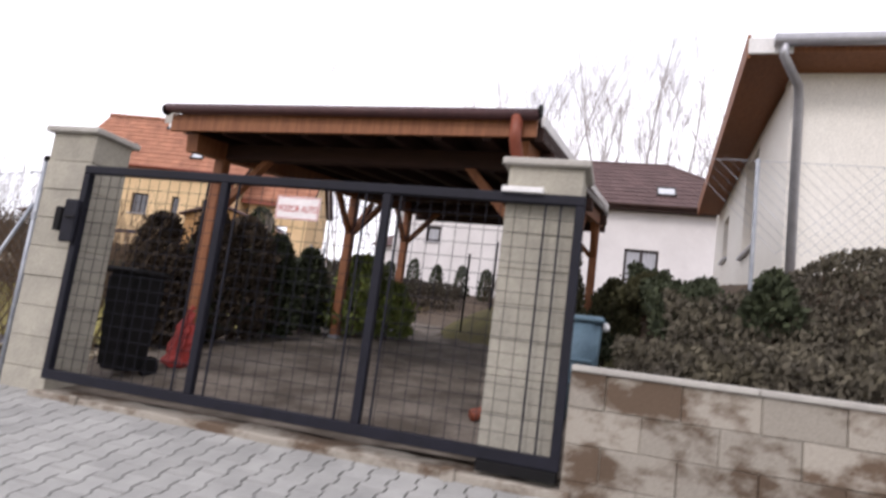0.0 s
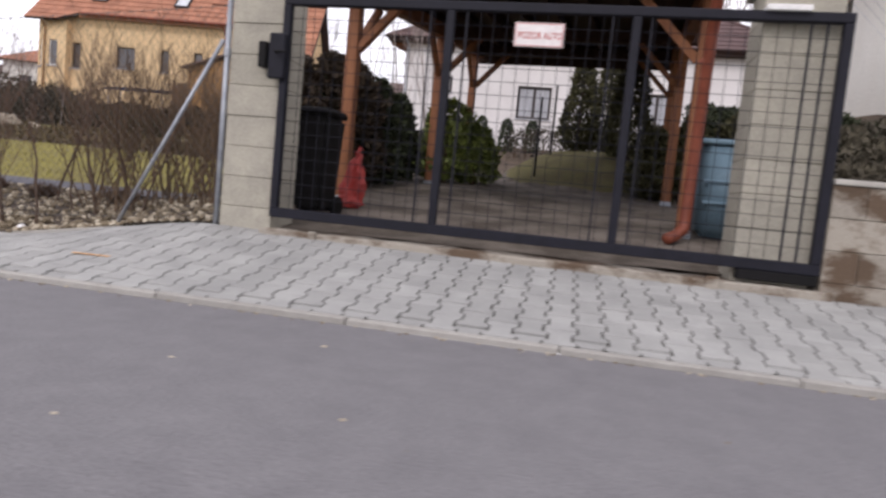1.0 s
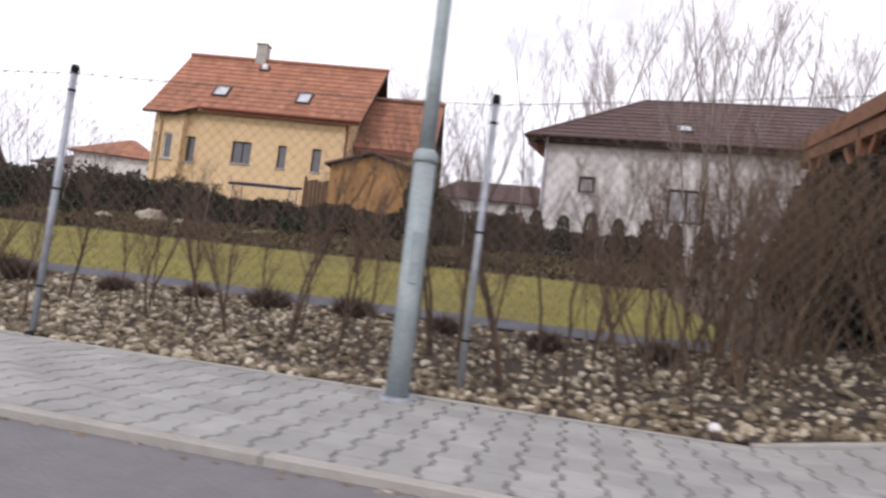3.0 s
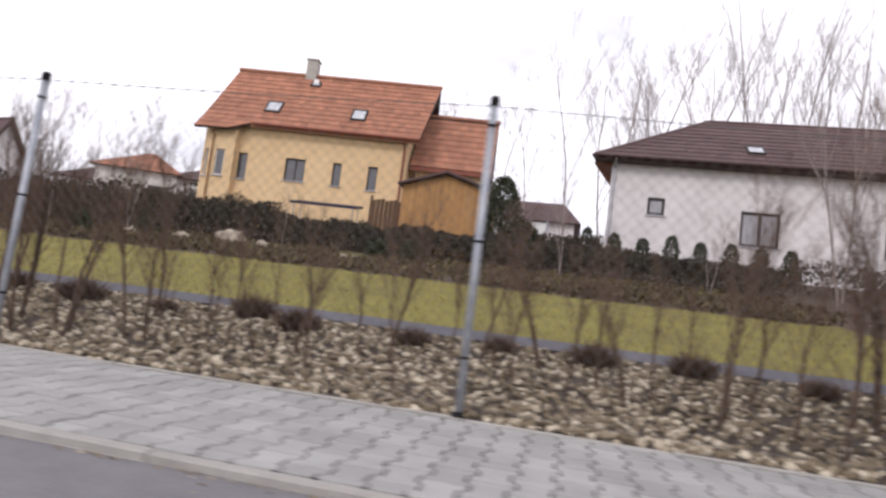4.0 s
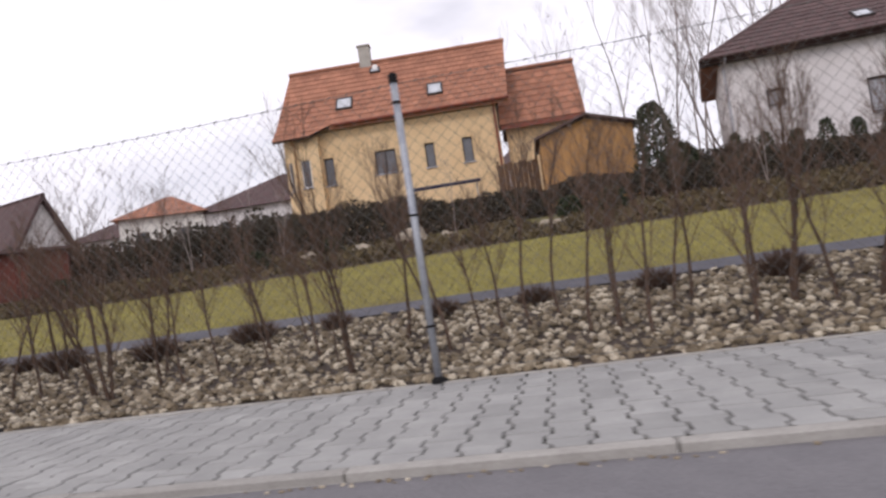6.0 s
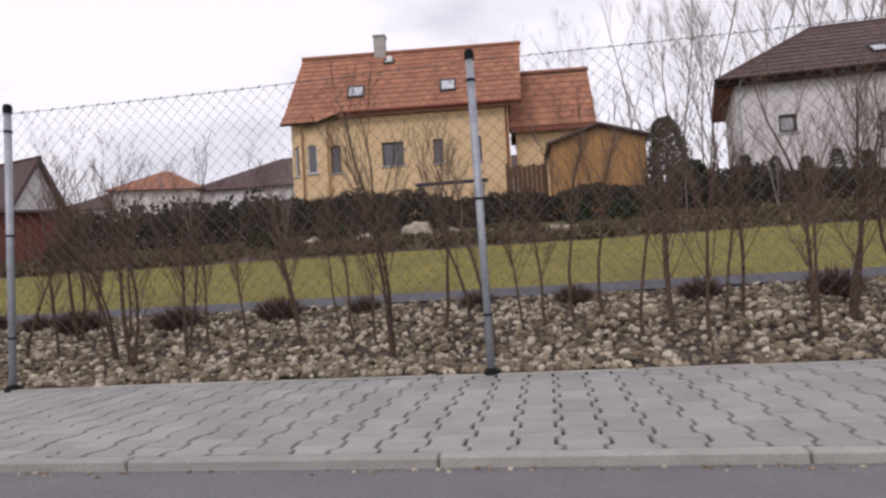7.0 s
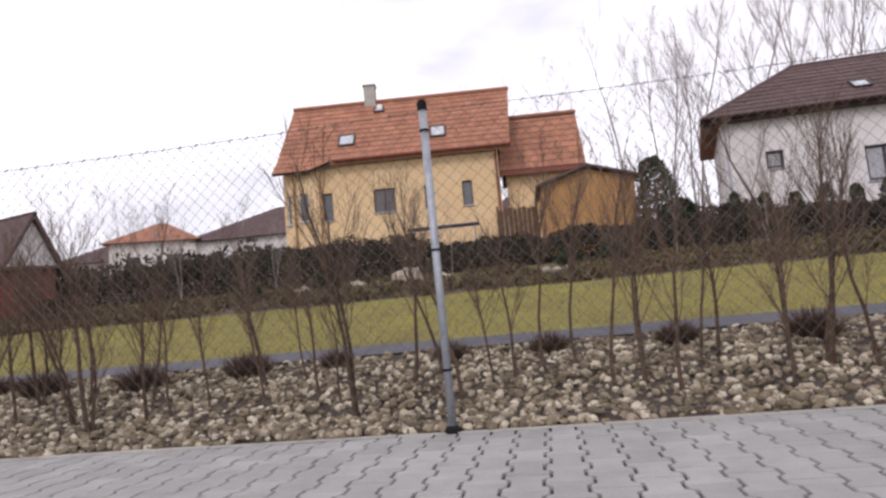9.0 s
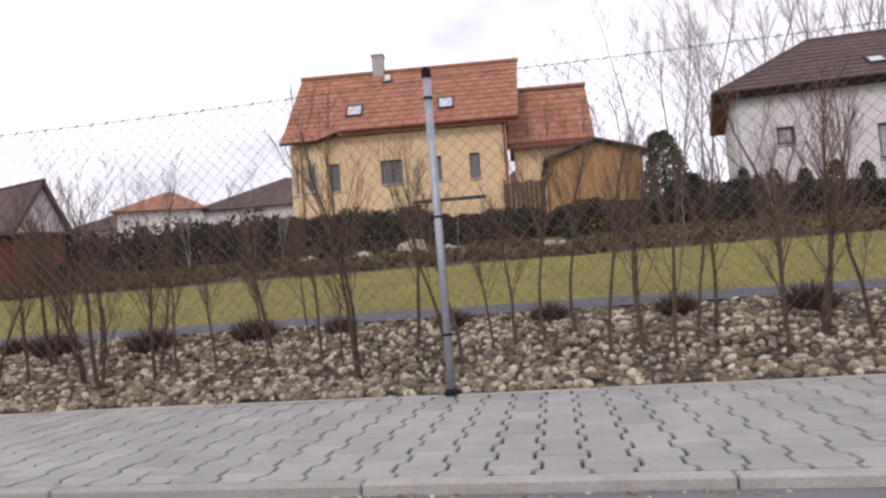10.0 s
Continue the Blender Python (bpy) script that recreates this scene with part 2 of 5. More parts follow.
def tube(bm, pts, radii, n=8):
    """A tapered tube through the points, closed at both ends."""
    rings = []
    pts = [Vector(p) for p in pts]
    for i, p in enumerate(pts):
        d = (pts[min(i + 1, len(pts) - 1)] - pts[max(i - 1, 0)]).normalized()
        u = d.orthogonal().normalized() if i == 0 else (u - d * u.dot(d)).normalized()
        w = d.cross(u)
        rings.append([bm.verts.new(p + (u * math.cos(2 * math.pi * k / n) + w * math.sin(2 * math.pi * k / n)) * radii[i]) for k in range(n)])
    for a, b in zip(rings, rings[1:]):
        for k in range(n):
            bm.faces.new((a[k], a[(k + 1) % n], b[(k + 1) % n], b[k]))
    bm.faces.new(rings[0][::-1])
    bm.faces.new(rings[-1])
    return bm


def pipe(pts, r, n=8):
    return tube(bmesh.new(), pts, [r] * len(pts), n)


def prism(bm, poly, y0, y1):
    """A polygon of (x, z) drawn out from y0 to y1."""
    a = [bm.verts.new((x, y0, z)) for x, z in poly]
    b = [bm.verts.new((x, y1, z)) for x, z in poly]
    bm.faces.new(a)
    bm.faces.new(b[::-1])
    for i in range(len(poly)):
        j = (i + 1) % len(poly)
        bm.faces.new((a[i], b[i], b[j], a[j]))
    return bm


def slab(bm, quad, thick):
    """A flat slab under four corner points, thick along its own normal."""
    q = [Vector(p) for p in quad]
    n = (q[1] - q[0]).cross(q[3] - q[0]).normalized() * thick
    a, b = [bm.verts.new(p) for p in q], [bm.verts.new(p - n) for p in q]
    bm.faces.new(a)
    bm.faces.new(b[::-1])
    for i in range(4):
        j = (i + 1) % 4
        bm.faces.new((a[j], a[i], b[i], b[j]))
    return bm


def smooth01(v):
    v = min(1.0, max(0.0, v))
    return v * v * (3 - 2 * v)


PROFILE = [(-80, -0.04), (0, 0.0), (0.4, 0.03), (1.2, 0.19), (1.95, 0.29), (2.5, 0.37), (7.4, 0.94), (11.9, 1.42), (13.6, 1.7), (16, 2.15), (19, 2.7), (22, 2.8), (40, 4.0), (70, 5.5), (300, 9), (3000, 20)]


def rise(x):
    return 0.25 * smooth01((x - 9.5) / 1.9)


def ground_z(x, y):
    """Height of the land behind the kerb."""
    z = float(np.interp(y, [p[0] for p in PROFILE], [p[1] for p in PROFILE]))
    k = 1 - min(1, max(0, y) / 13) if y > 0 else max(0, (y + 1.36) / 1.5)
    if y > 0:
        k = 0.907 + (1 - 0.907) * min(1, y / 0.14) if y < 0.14 else k
    z += rise(x) * k
    if x > 16.1 and y > 0.2 or x > 15.75 and 0.2 < y < 1.6:
        z += 0.5 * smooth01((y - 0.2) / 0.5) + (0.35 + 0.75 * smooth01((x - 16.4) / 1.8)) * smooth01((y - 0.8) / 2.6) * (1 - smooth01((y - 9) / 7))
    e = ((x - 14.6) / 2.2) ** 2 + ((y - 9.4) / 4.0) ** 2
    if e < 1:
        z += 0.6 * smooth01(1 - e)
    return z

# ---- ground ----
def pave_back(x):
    """Where the pavement ends against the bed, the gate and the wall."""
    if x < 9.75:
        return 0.0
    if x < 11.4:
        return 0.17 * (x - 9.75) / 1.65
    return max(-0.03, 0.17 - 0.05 * (x - 11.4))


def sheet(name, xs, ys, material, lift=0.0, label="", rough_z=0.0):
    verts, faces = [], []
    for y in ys:
        for x in xs:
            y = max(y, pave_back(x) + 0.01) if y < 0.5 and name == "stone_bed_soil" else y
            verts.append((x, y, ground_z(x, y) + lift + (rough_z * noise.noise((x * 2.1, y * 2.1, 3)) if rough_z else 0)))
    n = len(xs)
    for j in range(len(ys) - 1):
        for i in range(n - 1):
            faces.append((j * n + i, j * n + i + 1, (j + 1) * n + i + 1, (j + 1) * n + i))
    return tagged(pydata(name, verts, faces, material, None, label, True), "", "", "", "structure")


def steps(*spans):
    out = []
    for a, b, n in spans:
        out += list(np.linspace(a, b, n, endpoint=False))
    return [float(v) for v in out] + [float(spans[-1][1])]


XS = steps((-1500, -200, 6), (-200, -40, 12), (-40, -8, 20), (-8, 9, 40), (9, 12, 16), (12, 24, 30), (24, 60, 14), (60, 200, 8), (200, 1500, 5))
YS = steps((0.0, 0.4, 4), (0.4, 2.6, 12), (2.6, 14, 24), (14, 24, 16), (24, 70, 12), (70, 300, 8), (300, 3000, 5))
sheet("ground", XS, YS, MULCH, -0.02, "brown dry garden soil rising from the street", 0.03)
XL = steps((-26, -6, 30), (-6, 10.2, 60))
sheet("lawn", XL, steps((2.4, 7.4, 24)), LAWN, 0.012, "short yellow-green winter lawn behind the stone bed", 0.02)
sheet("lawn_strip", steps((-24, 10, 60)), steps((12.0, 13.7, 6)), MOUND, 0.02, "narrow strip of rough dull grass before the hedge", 0.02)
sheet("edge_path", steps((-26, -6, 30), (-6, 10.2, 50)), steps((1.98, 2.4, 4)), EDGE_PATH, 0.02, "narrow grey path between stones and lawn")
sheet("stone_bed_soil", steps((-26, -6, 30), (-6, 11.4, 70)), steps((0.03, 1.98, 16)), SOIL, 0.004, "dark brown soil under the river stones", 0.02)
sheet("driveway", steps((11.3, 16.05, 28)), steps((0.25, 9.6, 46)), GRAVEL, 0.012, "worn grey gravel driveway under the carport", 0.015)
yv, yf = [(14.6, 9.4, ground_z(14.6, 9.4) + 0.05)], []
for j in range(1, 13):
    for i in range(40):
        a = i * math.pi / 20
        k = j / 12 * (1 + 0.1 * noise.noise(Vector((math.cos(a) * 2, math.sin(a) * 2, 1))))
        x, y = 14.6 + 2.1 * k * math.cos(a), 9.4 + 3.8 * k * math.sin(a)
        yv.append((x, y, ground_z(x, y) + (0.045 if j < 12 else -0.03) + 0.035 * noise.noise(Vector((x * 3, y * 3, 2)))))
for i in range(40):
    yf.append((0, 1 + i, 1 + (i + 1) % 40))
    for j in range(11):
        p, q = 1 + j * 40, 1 + (j + 1) * 40
        yf.append((p + i, q + i, q + (i + 1) % 40, p + (i + 1) % 40))
tagged(pydata("grass_mound", yv, yf, MOUND, None, "low mound of rough brown-green grass at the drive's end", True), "", "", "", "structure")

bm = bmesh.new()
vs = [bm.verts.new(p) for p in ((-1500, -1.42, -0.03), (1500, -1.42, -0.03), (1500, -6.6, -0.02), (-1500, -6.6, -0.02))]
bm.faces.new((vs[0], vs[3], vs[2], vs[1]))
tagged(part("road", bm, ASPHALT, None), "grey worn asphalt street", "road", "", "structure")
bm = bmesh.new()
vs = [bm.verts.new(p) for p in ((-1500, -6.6, 0.0), (1500, -6.6, 0.0), (1500, -1500, 0.0), (-1500, -1500, 0.0))]
bm.faces.new(vs[::-1])
tagged(part("verge", bm, LAWN, None), "winter grass verge across the street", "verge", "", "structure")


def pave_z(x, y):
    return rise(x) * max(0.0, (y + 1.36) / 1.5)


pv, pf = [], []
xs = steps((-40, -8, 10), (-8, 9, 20), (9, 12, 20), (12, 40, 20))
for x in xs:
    for k in range(5):
        y = -1.36 + (pave_back(x) + 1.36) * k / 4
        pv.append((x, y, pave_z(x, y) - 0.012))
for i in range(len(xs) - 1):
    for k in range(4):
        pf.append((i * 5 + k, (i + 1) * 5 + k, (i + 1) * 5 + k + 1, i * 5 + k + 1))
pavement = tagged(pydata("pavement", pv, pf, JOINT), "grey interlocking concrete block pavement with dark joints", "pavement", "", "structure")

# ---- street lamp ----
lamp = thing("street_lamp", pose(8.07, -0.15, 0, 0, 0, 20), "tapered grey-green metal street lamp post on the pavement", "street lamp")
part("base_plate", tube(bmesh.new(), [(0, 0, 0), (0, 0, 0.02)], [0.1, 0.095], 16), STEEL, lamp, "flat steel foot collar")
part("lower_pole", tube(bmesh.new(), [(0, 0, 0.0), (0, 0, 0.45), (0, 0, 1.2)], [0.061, 0.059, 0.057], 18), LAMPPAINT, lamp, smooth=True)
part("collar", tube(bmesh.new(), [(0, 0, 1.195), (0, 0, 1.21), (0, 0, 1.24), (0, 0, 1.265)], [0.061, 0.066, 0.063, 0.045], 18), LAMPPAINT, lamp, "worn welded collar", smooth=True)
part("upper_pole", tube(bmesh.new(), [(0, 0, 1.25), (0, 0, 1.7), (0, 0, 5.2)], [0.043, 0.038, 0.033], 16), LAMPPAINT, lamp, smooth=True)
part("hatch", box(-0.026, 0.026, -0.0635, -0.054, 0.58, 0.84, 0.003), LAMPPAINT, lamp, "small service hatch")
part("lamp_head", tube(bmesh.new(), [(0, 0, 5.18), (0, -0.3, 5.28), (0, -0.8, 5.3)], [0.045, 0.09, 0.07], 12), STEEL, lamp, "street lamp head on a short arm", smooth=True)

# ---- fence ----
POSTS = [(-5.65, 0.02), (-2.77, 0.02), (0.03, 0.02), (2.88, 0.03), (5.72, 0.03), (8.32, 0.22)]
fp = thing("fence_post", pose(*POSTS[0], 0), "round galvanised steel fence post with a black cap", "fence post", "fence posts")
part("pole", tube(bmesh.new(), [(0, 0, -0.1), (0, 0, 1.665)], [0.0205, 0.0205], 14), STEEL, fp, smooth=True)
part("cap", tube(bmesh.new(), [(0, 0, 1.635), (0, 0, 1.675), (0, 0, 1.688)], [0.0255, 0.0255, 0.019], 14), BLACK, fp, "black plastic cap")
part("foot", tube(bmesh.new(), [(0, 0, -0.02), (0, 0, 0.02), (0, 0, 0.035)], [0.05, 0.045, 0.024], 12), BLACK, fp, "dark foot in the soil")
for z in (0.3, 0.9, 1.52):
    part("wire_clip", tube(bmesh.new(), [(0, 0, z), (0, 0, z + 0.012)], [0.0245, 0.0245], 12), BLACK, fp)
for i, (x, y) in enumerate(POSTS[1:]):
    copy_thing(fp, pose(x, y, 0, 0, (0.8, -0.6, 1.0, 0.5, -0.8)[i], 40 * i))
ep = thing("end_post", pose(11.38, 0.16, 0.26), "galvanised end post of the fence beside the pillar", "fence post")
part("pole", tube(bmesh.new(), [(0, 0, -0.1), (0, 0, 1.72)], [0.021, 0.021], 14), STEEL, ep, smooth=True)
part("cap", tube(bmesh.new(), [(0, 0, 1.7), (0, 0, 1.735), (0, 0, 1.745)], [0.0245, 0.0245, 0.018], 14), BLACK, ep, "black plastic cap")
part("bracket", tube(bmesh.new(), [(0, 0, 1.24), (0, 0, 1.3)], [0.028, 0.028], 12), STEEL, ep, "clamp holding the slanting strut")
part("tension_wire", pipe([(-0.16, 0.02, 1.62), (0.03, 0.0, 1.6)], 0.004, 5), BLACK, ep)
br = thing("brace_strut", pose(0, 0, 0), "slanting galvanised strut bracing the fence end post", "strut")
part("pole", pipe([(10.45, 0.2, 0.07), (11.34, 0.16, 1.62)], 0.0145, 12), STEEL, br, smooth=True)
part("foot", tube(bmesh.new(), [(10.44, 0.2, 0.03), (10.44, 0.2, 0.09)], [0.032, 0.024], 10), STEEL, br, "flattened strut foot")


def chain_link(x0, y0, z0, x1, y1, z1, h):
    """One panel of diamond wire mesh between two posts, with its line wires and barbs."""
    p = thing("chain_link_fence", pose(0, 0, 0), "thin grey chain-link wire mesh between posts", "fence", "fence panels")
    L = math.hypot(x1 - x0, y1 - y0)
    step, r = 0.075, 0.001
    verts, faces = [], []

    def at(s, z):
        k = s / L
        return Vector((x0 + (x1 - x0) * k, y0 + (y1 - y0) * k, z0 + (z1 - z0) * k + z))

    def strand(a, b, off):
        n = len(verts)
        d = (b - a).normalized()
        u = d.cross(Vector((0, 1, 0))).normalized() * r
        w = Vector((0, r, 0))
        for e in (a, b):
            for q in (u + w * 0.6, -u + w * 0.6, -w):
                verts.append(e + q + Vector((0, off, 0)))
        for k in range(3):
            faces.append((n + k, n + (k + 1) % 3, n + 3 + (k + 1) % 3, n + 3 + k))

    for sgn in (1, -1):
        s = -h
        while s < L + h:
            a, b = (s, 0.04), (s + sgn * h, 0.04 + h)
            (sa, za), (sb, zb) = a, b
            if sgn > 0:
                if sa < 0:
                    za, sa = za - sa, 0
                if sb > L:
                    zb, sb = zb - (sb - L), L
            else:
                if sb < 0:
                    zb, sb = zb + sb, 0
                if sa > L:
                    za, sa = za + (sa - L), L
            if zb > za and 0 <= sa <= L and 0 <= sb <= L:
                strand(at(sa, za), at(sb, zb), 0.0012 * sgn)
            s += step
    pydata("mesh", verts, faces, WIRE, p)
    for z in (0.06, 0.04 + h):
        pts = [at(L * k / 8, z - 0.012 * math.sin(math.pi * k / 8)) for k in range(9)]
        part("line_wire", pipe(pts, 0.0016, 5), WIRE, p)
    bm = bmesh.new()
    s = 0.1
    while s < L:
        c = at(s, 0.04 + h - 0.012 * math.sin(math.pi * s / L))
        tube(bm, [c + Vector((-0.008, 0, -0.007)), c + Vector((0.008, 0, 0.008))], [0.0035, 0.0035], 4)
        s += 0.1
    tagged(part("wire_ties", bm, WIRE, p), "", "", "", "stuff")
    return p


ENDS = [(x, y, 0.0) for x, y in POSTS] + [(11.37, 0.16, 0.24)]
for (x0, y0, z0), (x1, y1, z1) in zip(ENDS, ENDS[1:]):
    chain_link(x0, y0 + 0.025, z0, x1, y1 + 0.025, z1, 1.6)

# ---- gate, pillars and wall (they stand square to each other, turned a little from the kerb) ----
YARD = pose(11.85, 0.09, 0, 0, 0, -1.6)
DRIVE = pose(11.87, 0.33, 0, 0, 0, -4.9)


def block_wall(parent, x0, x1, y0, y1, z0, courses, h, length, material, jitter):
    """Courses of split-faced blocks, each an object sharing its shape with others of its size."""
    shapes = {}
    rng = random.Random(int(x0 * 100) + courses)
    for c in range(courses):
        x = x0 - (length / 2 if c % 2 and x1 - x0 > length * 1.2 else 0)
        while x < x1 - 0.01:
            a, b = max(x, x0), min(x + length, x1)
            key = (round(b - a, 3), rng.randrange(3))
            if key not in shapes:
                bm = bmesh.new()
                bx(bm, 0.0015, b - a - 0.0015, 0, y1 - y0, 0.0015, h - 0.0015, 0.005)
                for v in bm.verts:
                    v.co += Vector(noise.noise_vector(v.co * 9 + Vector((key[1] * 7, 0, 0)))) * 0.004
                me = bpy.data.meshes.new("block")
                bm.to_mesh(me)
                bm.free()
                me.materials.append(material)
                shapes[key] = me
            ob = link("block", shapes[key], parent)
            ob.location = (a, y0 + rng.uniform(-jitter, jitter), z0 + c * h)
            x += length


for nm, x0, w, yf, top in (("gate_pillar", -0.43, 0.42, 0.03, 2.19), ("gate_pillar", 3.18, 0.46, 0.06, 2.12)):
    p = thing(nm, YARD, "square gate pillar of pale split concrete blocks", "pillar", "gate pillars")
    n = 9
    h = (top - 0.18) / n
    block_wall(p, x0, x0 + w, yf, yf + 0.36, 0.18, n, h, w, BLOCK, 0.004)
    part("core", box(x0 + 0.012, x0 + w - 0.012, yf + 0.012, yf + 0.348, 0.1, top - 0.01), BLOCK, p, "recessed mortar between the blocks")
    part("cap_slab", box(x0 - 0.04, x0 + w + 0.04, yf - 0.045, yf + 0.41, top, top + 0.045, 0.008), CAP, p, "thin weathered cap slab")
wall = thing("garden_wall", pose(15.53, -0.02, 0.02), "low retaining wall of damp-stained concrete blocks", "garden wall")
block_wall(wall, 0, 9.6, 0, 0.22, 0.1, 4, 0.2, 0.4, BLOCK_DAMP, 0.006)
part("core", box(0.01, 9.6, 0.012, 0.21, 0.0, 0.89), BLOCK, wall, "recessed mortar between the blocks")
for i in range(10):
    part("coping", box(i * 0.98 + 0.002, i * 0.98 + 0.976, -0.02, 0.26, 0.9, 0.935, 0.006), CAP, wall, "pale flat coping slab")

gate = thing("sliding_gate", YARD, "dark blue-grey steel sliding gate with wire grid panels", "gate")
GB, GT, GL, GR = 0.355, 1.93, 0.0, 3.67
FR = 0.055
part("bottom_rail", box(GL, GR, -0.03, 0.03, GB, GB + 0.07, 0.005), GATE, gate)
part("top_rail", box(GL, GR, -0.03, 0.03, GT - 0.06, GT, 0.005), GATE, gate)
UP = [GL, 1.19, 2.4, GR - FR]
for x in UP:
    part("upright", box(x, x + FR, -0.028, 0.028, GB + 0.07, GT - 0.06, 0.004), GATE, gate)
for a, b in zip(UP, UP[1:]):
    a += FR
    n = max(2, int((b - a) / 0.085))
    for i in range(1, n):
        x = a + (b - a) * i / n
        part("grid_wire", pipe([(x, -0.004, GB + 0.07), (x, -0.004, GT - 0.06)], 0.0023, 5), GATE, gate)
    rows = 16
    for j in range(1, rows):
        z = GB + 0.07 + (GT - GB - 0.13) * j / rows
        part("grid_wire", pipe([(a, 0.003, z), (b, 0.003, z)], 0.0021, 5), GATE, gate)
for x in (1.08, 1.33, 2.28, 2.52, 3.44, 3.53):
    part("picket", box(x - 0.006, x + 0.006, -0.012, 0.0, GB + 0.07, GT - 0.06), GATE, gate)
lock = part("lock_box", box(-0.075, 0.05, -0.07, -0.031, 1.34, 1.66, 0.01), GATE, gate, "dark lock housing with latch")
part("lock_handle", pipe([(0.0, -0.076, 1.52), (0.0, -0.12, 1.52), (0.09, -0.12, 1.52)], 0.009, 8), BLACK, lock)
part("keeper", box(-0.16, -0.1, -0.06, 0.02, 1.42, 1.6, 0.006), BLACK, gate)
part("wheel_carriage", box(3.2, 3.66, -0.04, 0.05, 0.29, 0.353, 0.006), BLACK, gate, "roller carriage under the gate")
part("guide_plate", box(3.17, 3.42, -0.06, 0.1, GT - 0.005, GT + 0.03, 0.003), WHITEP, gate, "white guide bracket on top")
track = thing("gate_threshold", YARD, "crumbling concrete threshold strip under the gate", "threshold")
bm = bmesh.new()
bx(bm, -0.05, 3.75, -0.07, 0.2, 0.1, 0.27, 0.01)
bmesh.ops.subdivide_edges(bm, edges=[e for e in bm.edges if abs(e.verts[0].co.x - e.verts[1].co.x) > 1], cuts=40)
for v in bm.verts:
    v.co += Vector(noise.noise_vector(v.co * 6)) * 0.012
part("strip", bm, BLOCK_DAMP, track)
part("stop_block", box(0.34, 0.4, -0.085, -0.06, 0.2, 0.285, 0.006), BLOCK_DAMP, track, "small concrete stop")
part("stop_block", box(3.02, 3.1, -0.09, -0.06, 0.2, 0.29, 0.006), BLOCK_DAMP, track, "small concrete stop")

sign = thing("warning_sign", YARD, "white warning sign with red letters on the gate", "sign")
part("board", box(1.66, 1.98, -0.045, -0.038, 1.645, 1.8, 0.002), SIGNW, sign)
bm = bmesh.new()
for a, b, c, d in ((1.665, 1.975, 1.65, 1.654), (1.665, 1.975, 1.791, 1.795), (1.665, 1.669, 1.654, 1.791), (1.971, 1.975, 1.654, 1.791)):
    bx(bm, a, b, -0.0465, -0.045, c, d)
part("border", bm, SIGNR, sign, "thin red border")
for word, x, size in (("POZOR", 1.682, 0.062), ("AUTO", 1.85, 0.062)):
    cu = bpy.data.curves.new("lettering", "FONT")
    cu.body, cu.size, cu.extrude = word, size, 0.0006
    tmp = bpy.data.objects.new("tmp", cu)
    scene.collection.objects.link(tmp)
    me = bpy.data.meshes.new_from_object(tmp.evaluated_get(bpy.context.evaluated_depsgraph_get()))
    bpy.data.objects.remove(tmp)
    me.materials.clear()
    me.materials.append(SIGNR)
    wd = max(v.co.x for v in me.vertices)
    me.transform(Matrix.Translation((x, -0.047, 1.697)) @ Matrix.Rotation(radians(90), 4, "X") @ Matrix.Diagonal((0.118 / wd if word == "AUTO" else 0.155 / wd, 1, 1, 1)))
    link("lettering", me, sign, "red capital letters")

# ---- carport ----
cp = thing("carport", DRIVE, "open timber carport with brown stained posts and dark roof", "carport")
FZ, BZ, FV, BV = 2.63, 3.4, 0.9, 7.1


def roof_z(v):
    return FZ + (BZ - FZ) * (v - FV) / (BV - FV)


def along(u0, u1, w0, w1, lift, thick):
    """A timber lying along the roof slope, from u0 at the front to u1 at the back."""
    return slab(bmesh.new(), ((u0 - w0, FV + 0.1, roof_z(FV + 0.1) + lift), (u0 + w0, FV + 0.1, roof_z(FV + 0.1) + lift), (u1 + w1, BV - 0.1, roof_z(BV - 0.1) + lift), (u1 - w1, BV - 0.1, roof_z(BV - 0.1) + lift)), thick)


LEFT, RIGHT = (-0.24, -0.3), (2.98, 3.02)
for (ua, ub) in (LEFT, RIGHT):
    for v in (1.5, 4.5, 6.6):
        u = ua + (ub - ua) * v / 7
        g = ground_z(11.87 + u, 0.33 + v)
        zt = roof_z(v) - 0.1
        post = part("post", box(u - 0.06, u + 0.06, v - 0.06, v + 0.06, g, zt, 0.01), TIMBER, cp)
        part("post_shoe", box(u - 0.07, u + 0.07, v - 0.07, v + 0.07, g - 0.03, g + 0.05, 0.006), STEEL, post, "steel post shoe")
        for dv in (-1, 1):
            if FV + 0.4 < v + dv * 0.58 < BV:
                part("knee_brace", pipe([(u, v + dv * 0.05, zt - 0.62), (u, v + dv * 0.58, zt - 0.06)], 0.05, 4), TIMBER, cp)
        du = 1 if u < 1 else -1
        part("knee_brace", pipe([(u + du * 0.05, v, zt - 0.62), (u + du * 0.58, v, zt - 0.06)], 0.05, 4), TIMBER, cp)
    part("eaves_beam", along(ua, ub, 0.065, 0.065, -0.02, 0.17), TIMBER, cp)
# roof underside: its shade is partly in the near-black timber colour
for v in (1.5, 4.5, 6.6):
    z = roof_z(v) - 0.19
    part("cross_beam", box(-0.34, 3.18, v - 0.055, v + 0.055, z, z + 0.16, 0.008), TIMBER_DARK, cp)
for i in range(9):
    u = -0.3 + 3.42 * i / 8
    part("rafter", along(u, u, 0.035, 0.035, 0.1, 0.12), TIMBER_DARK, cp)
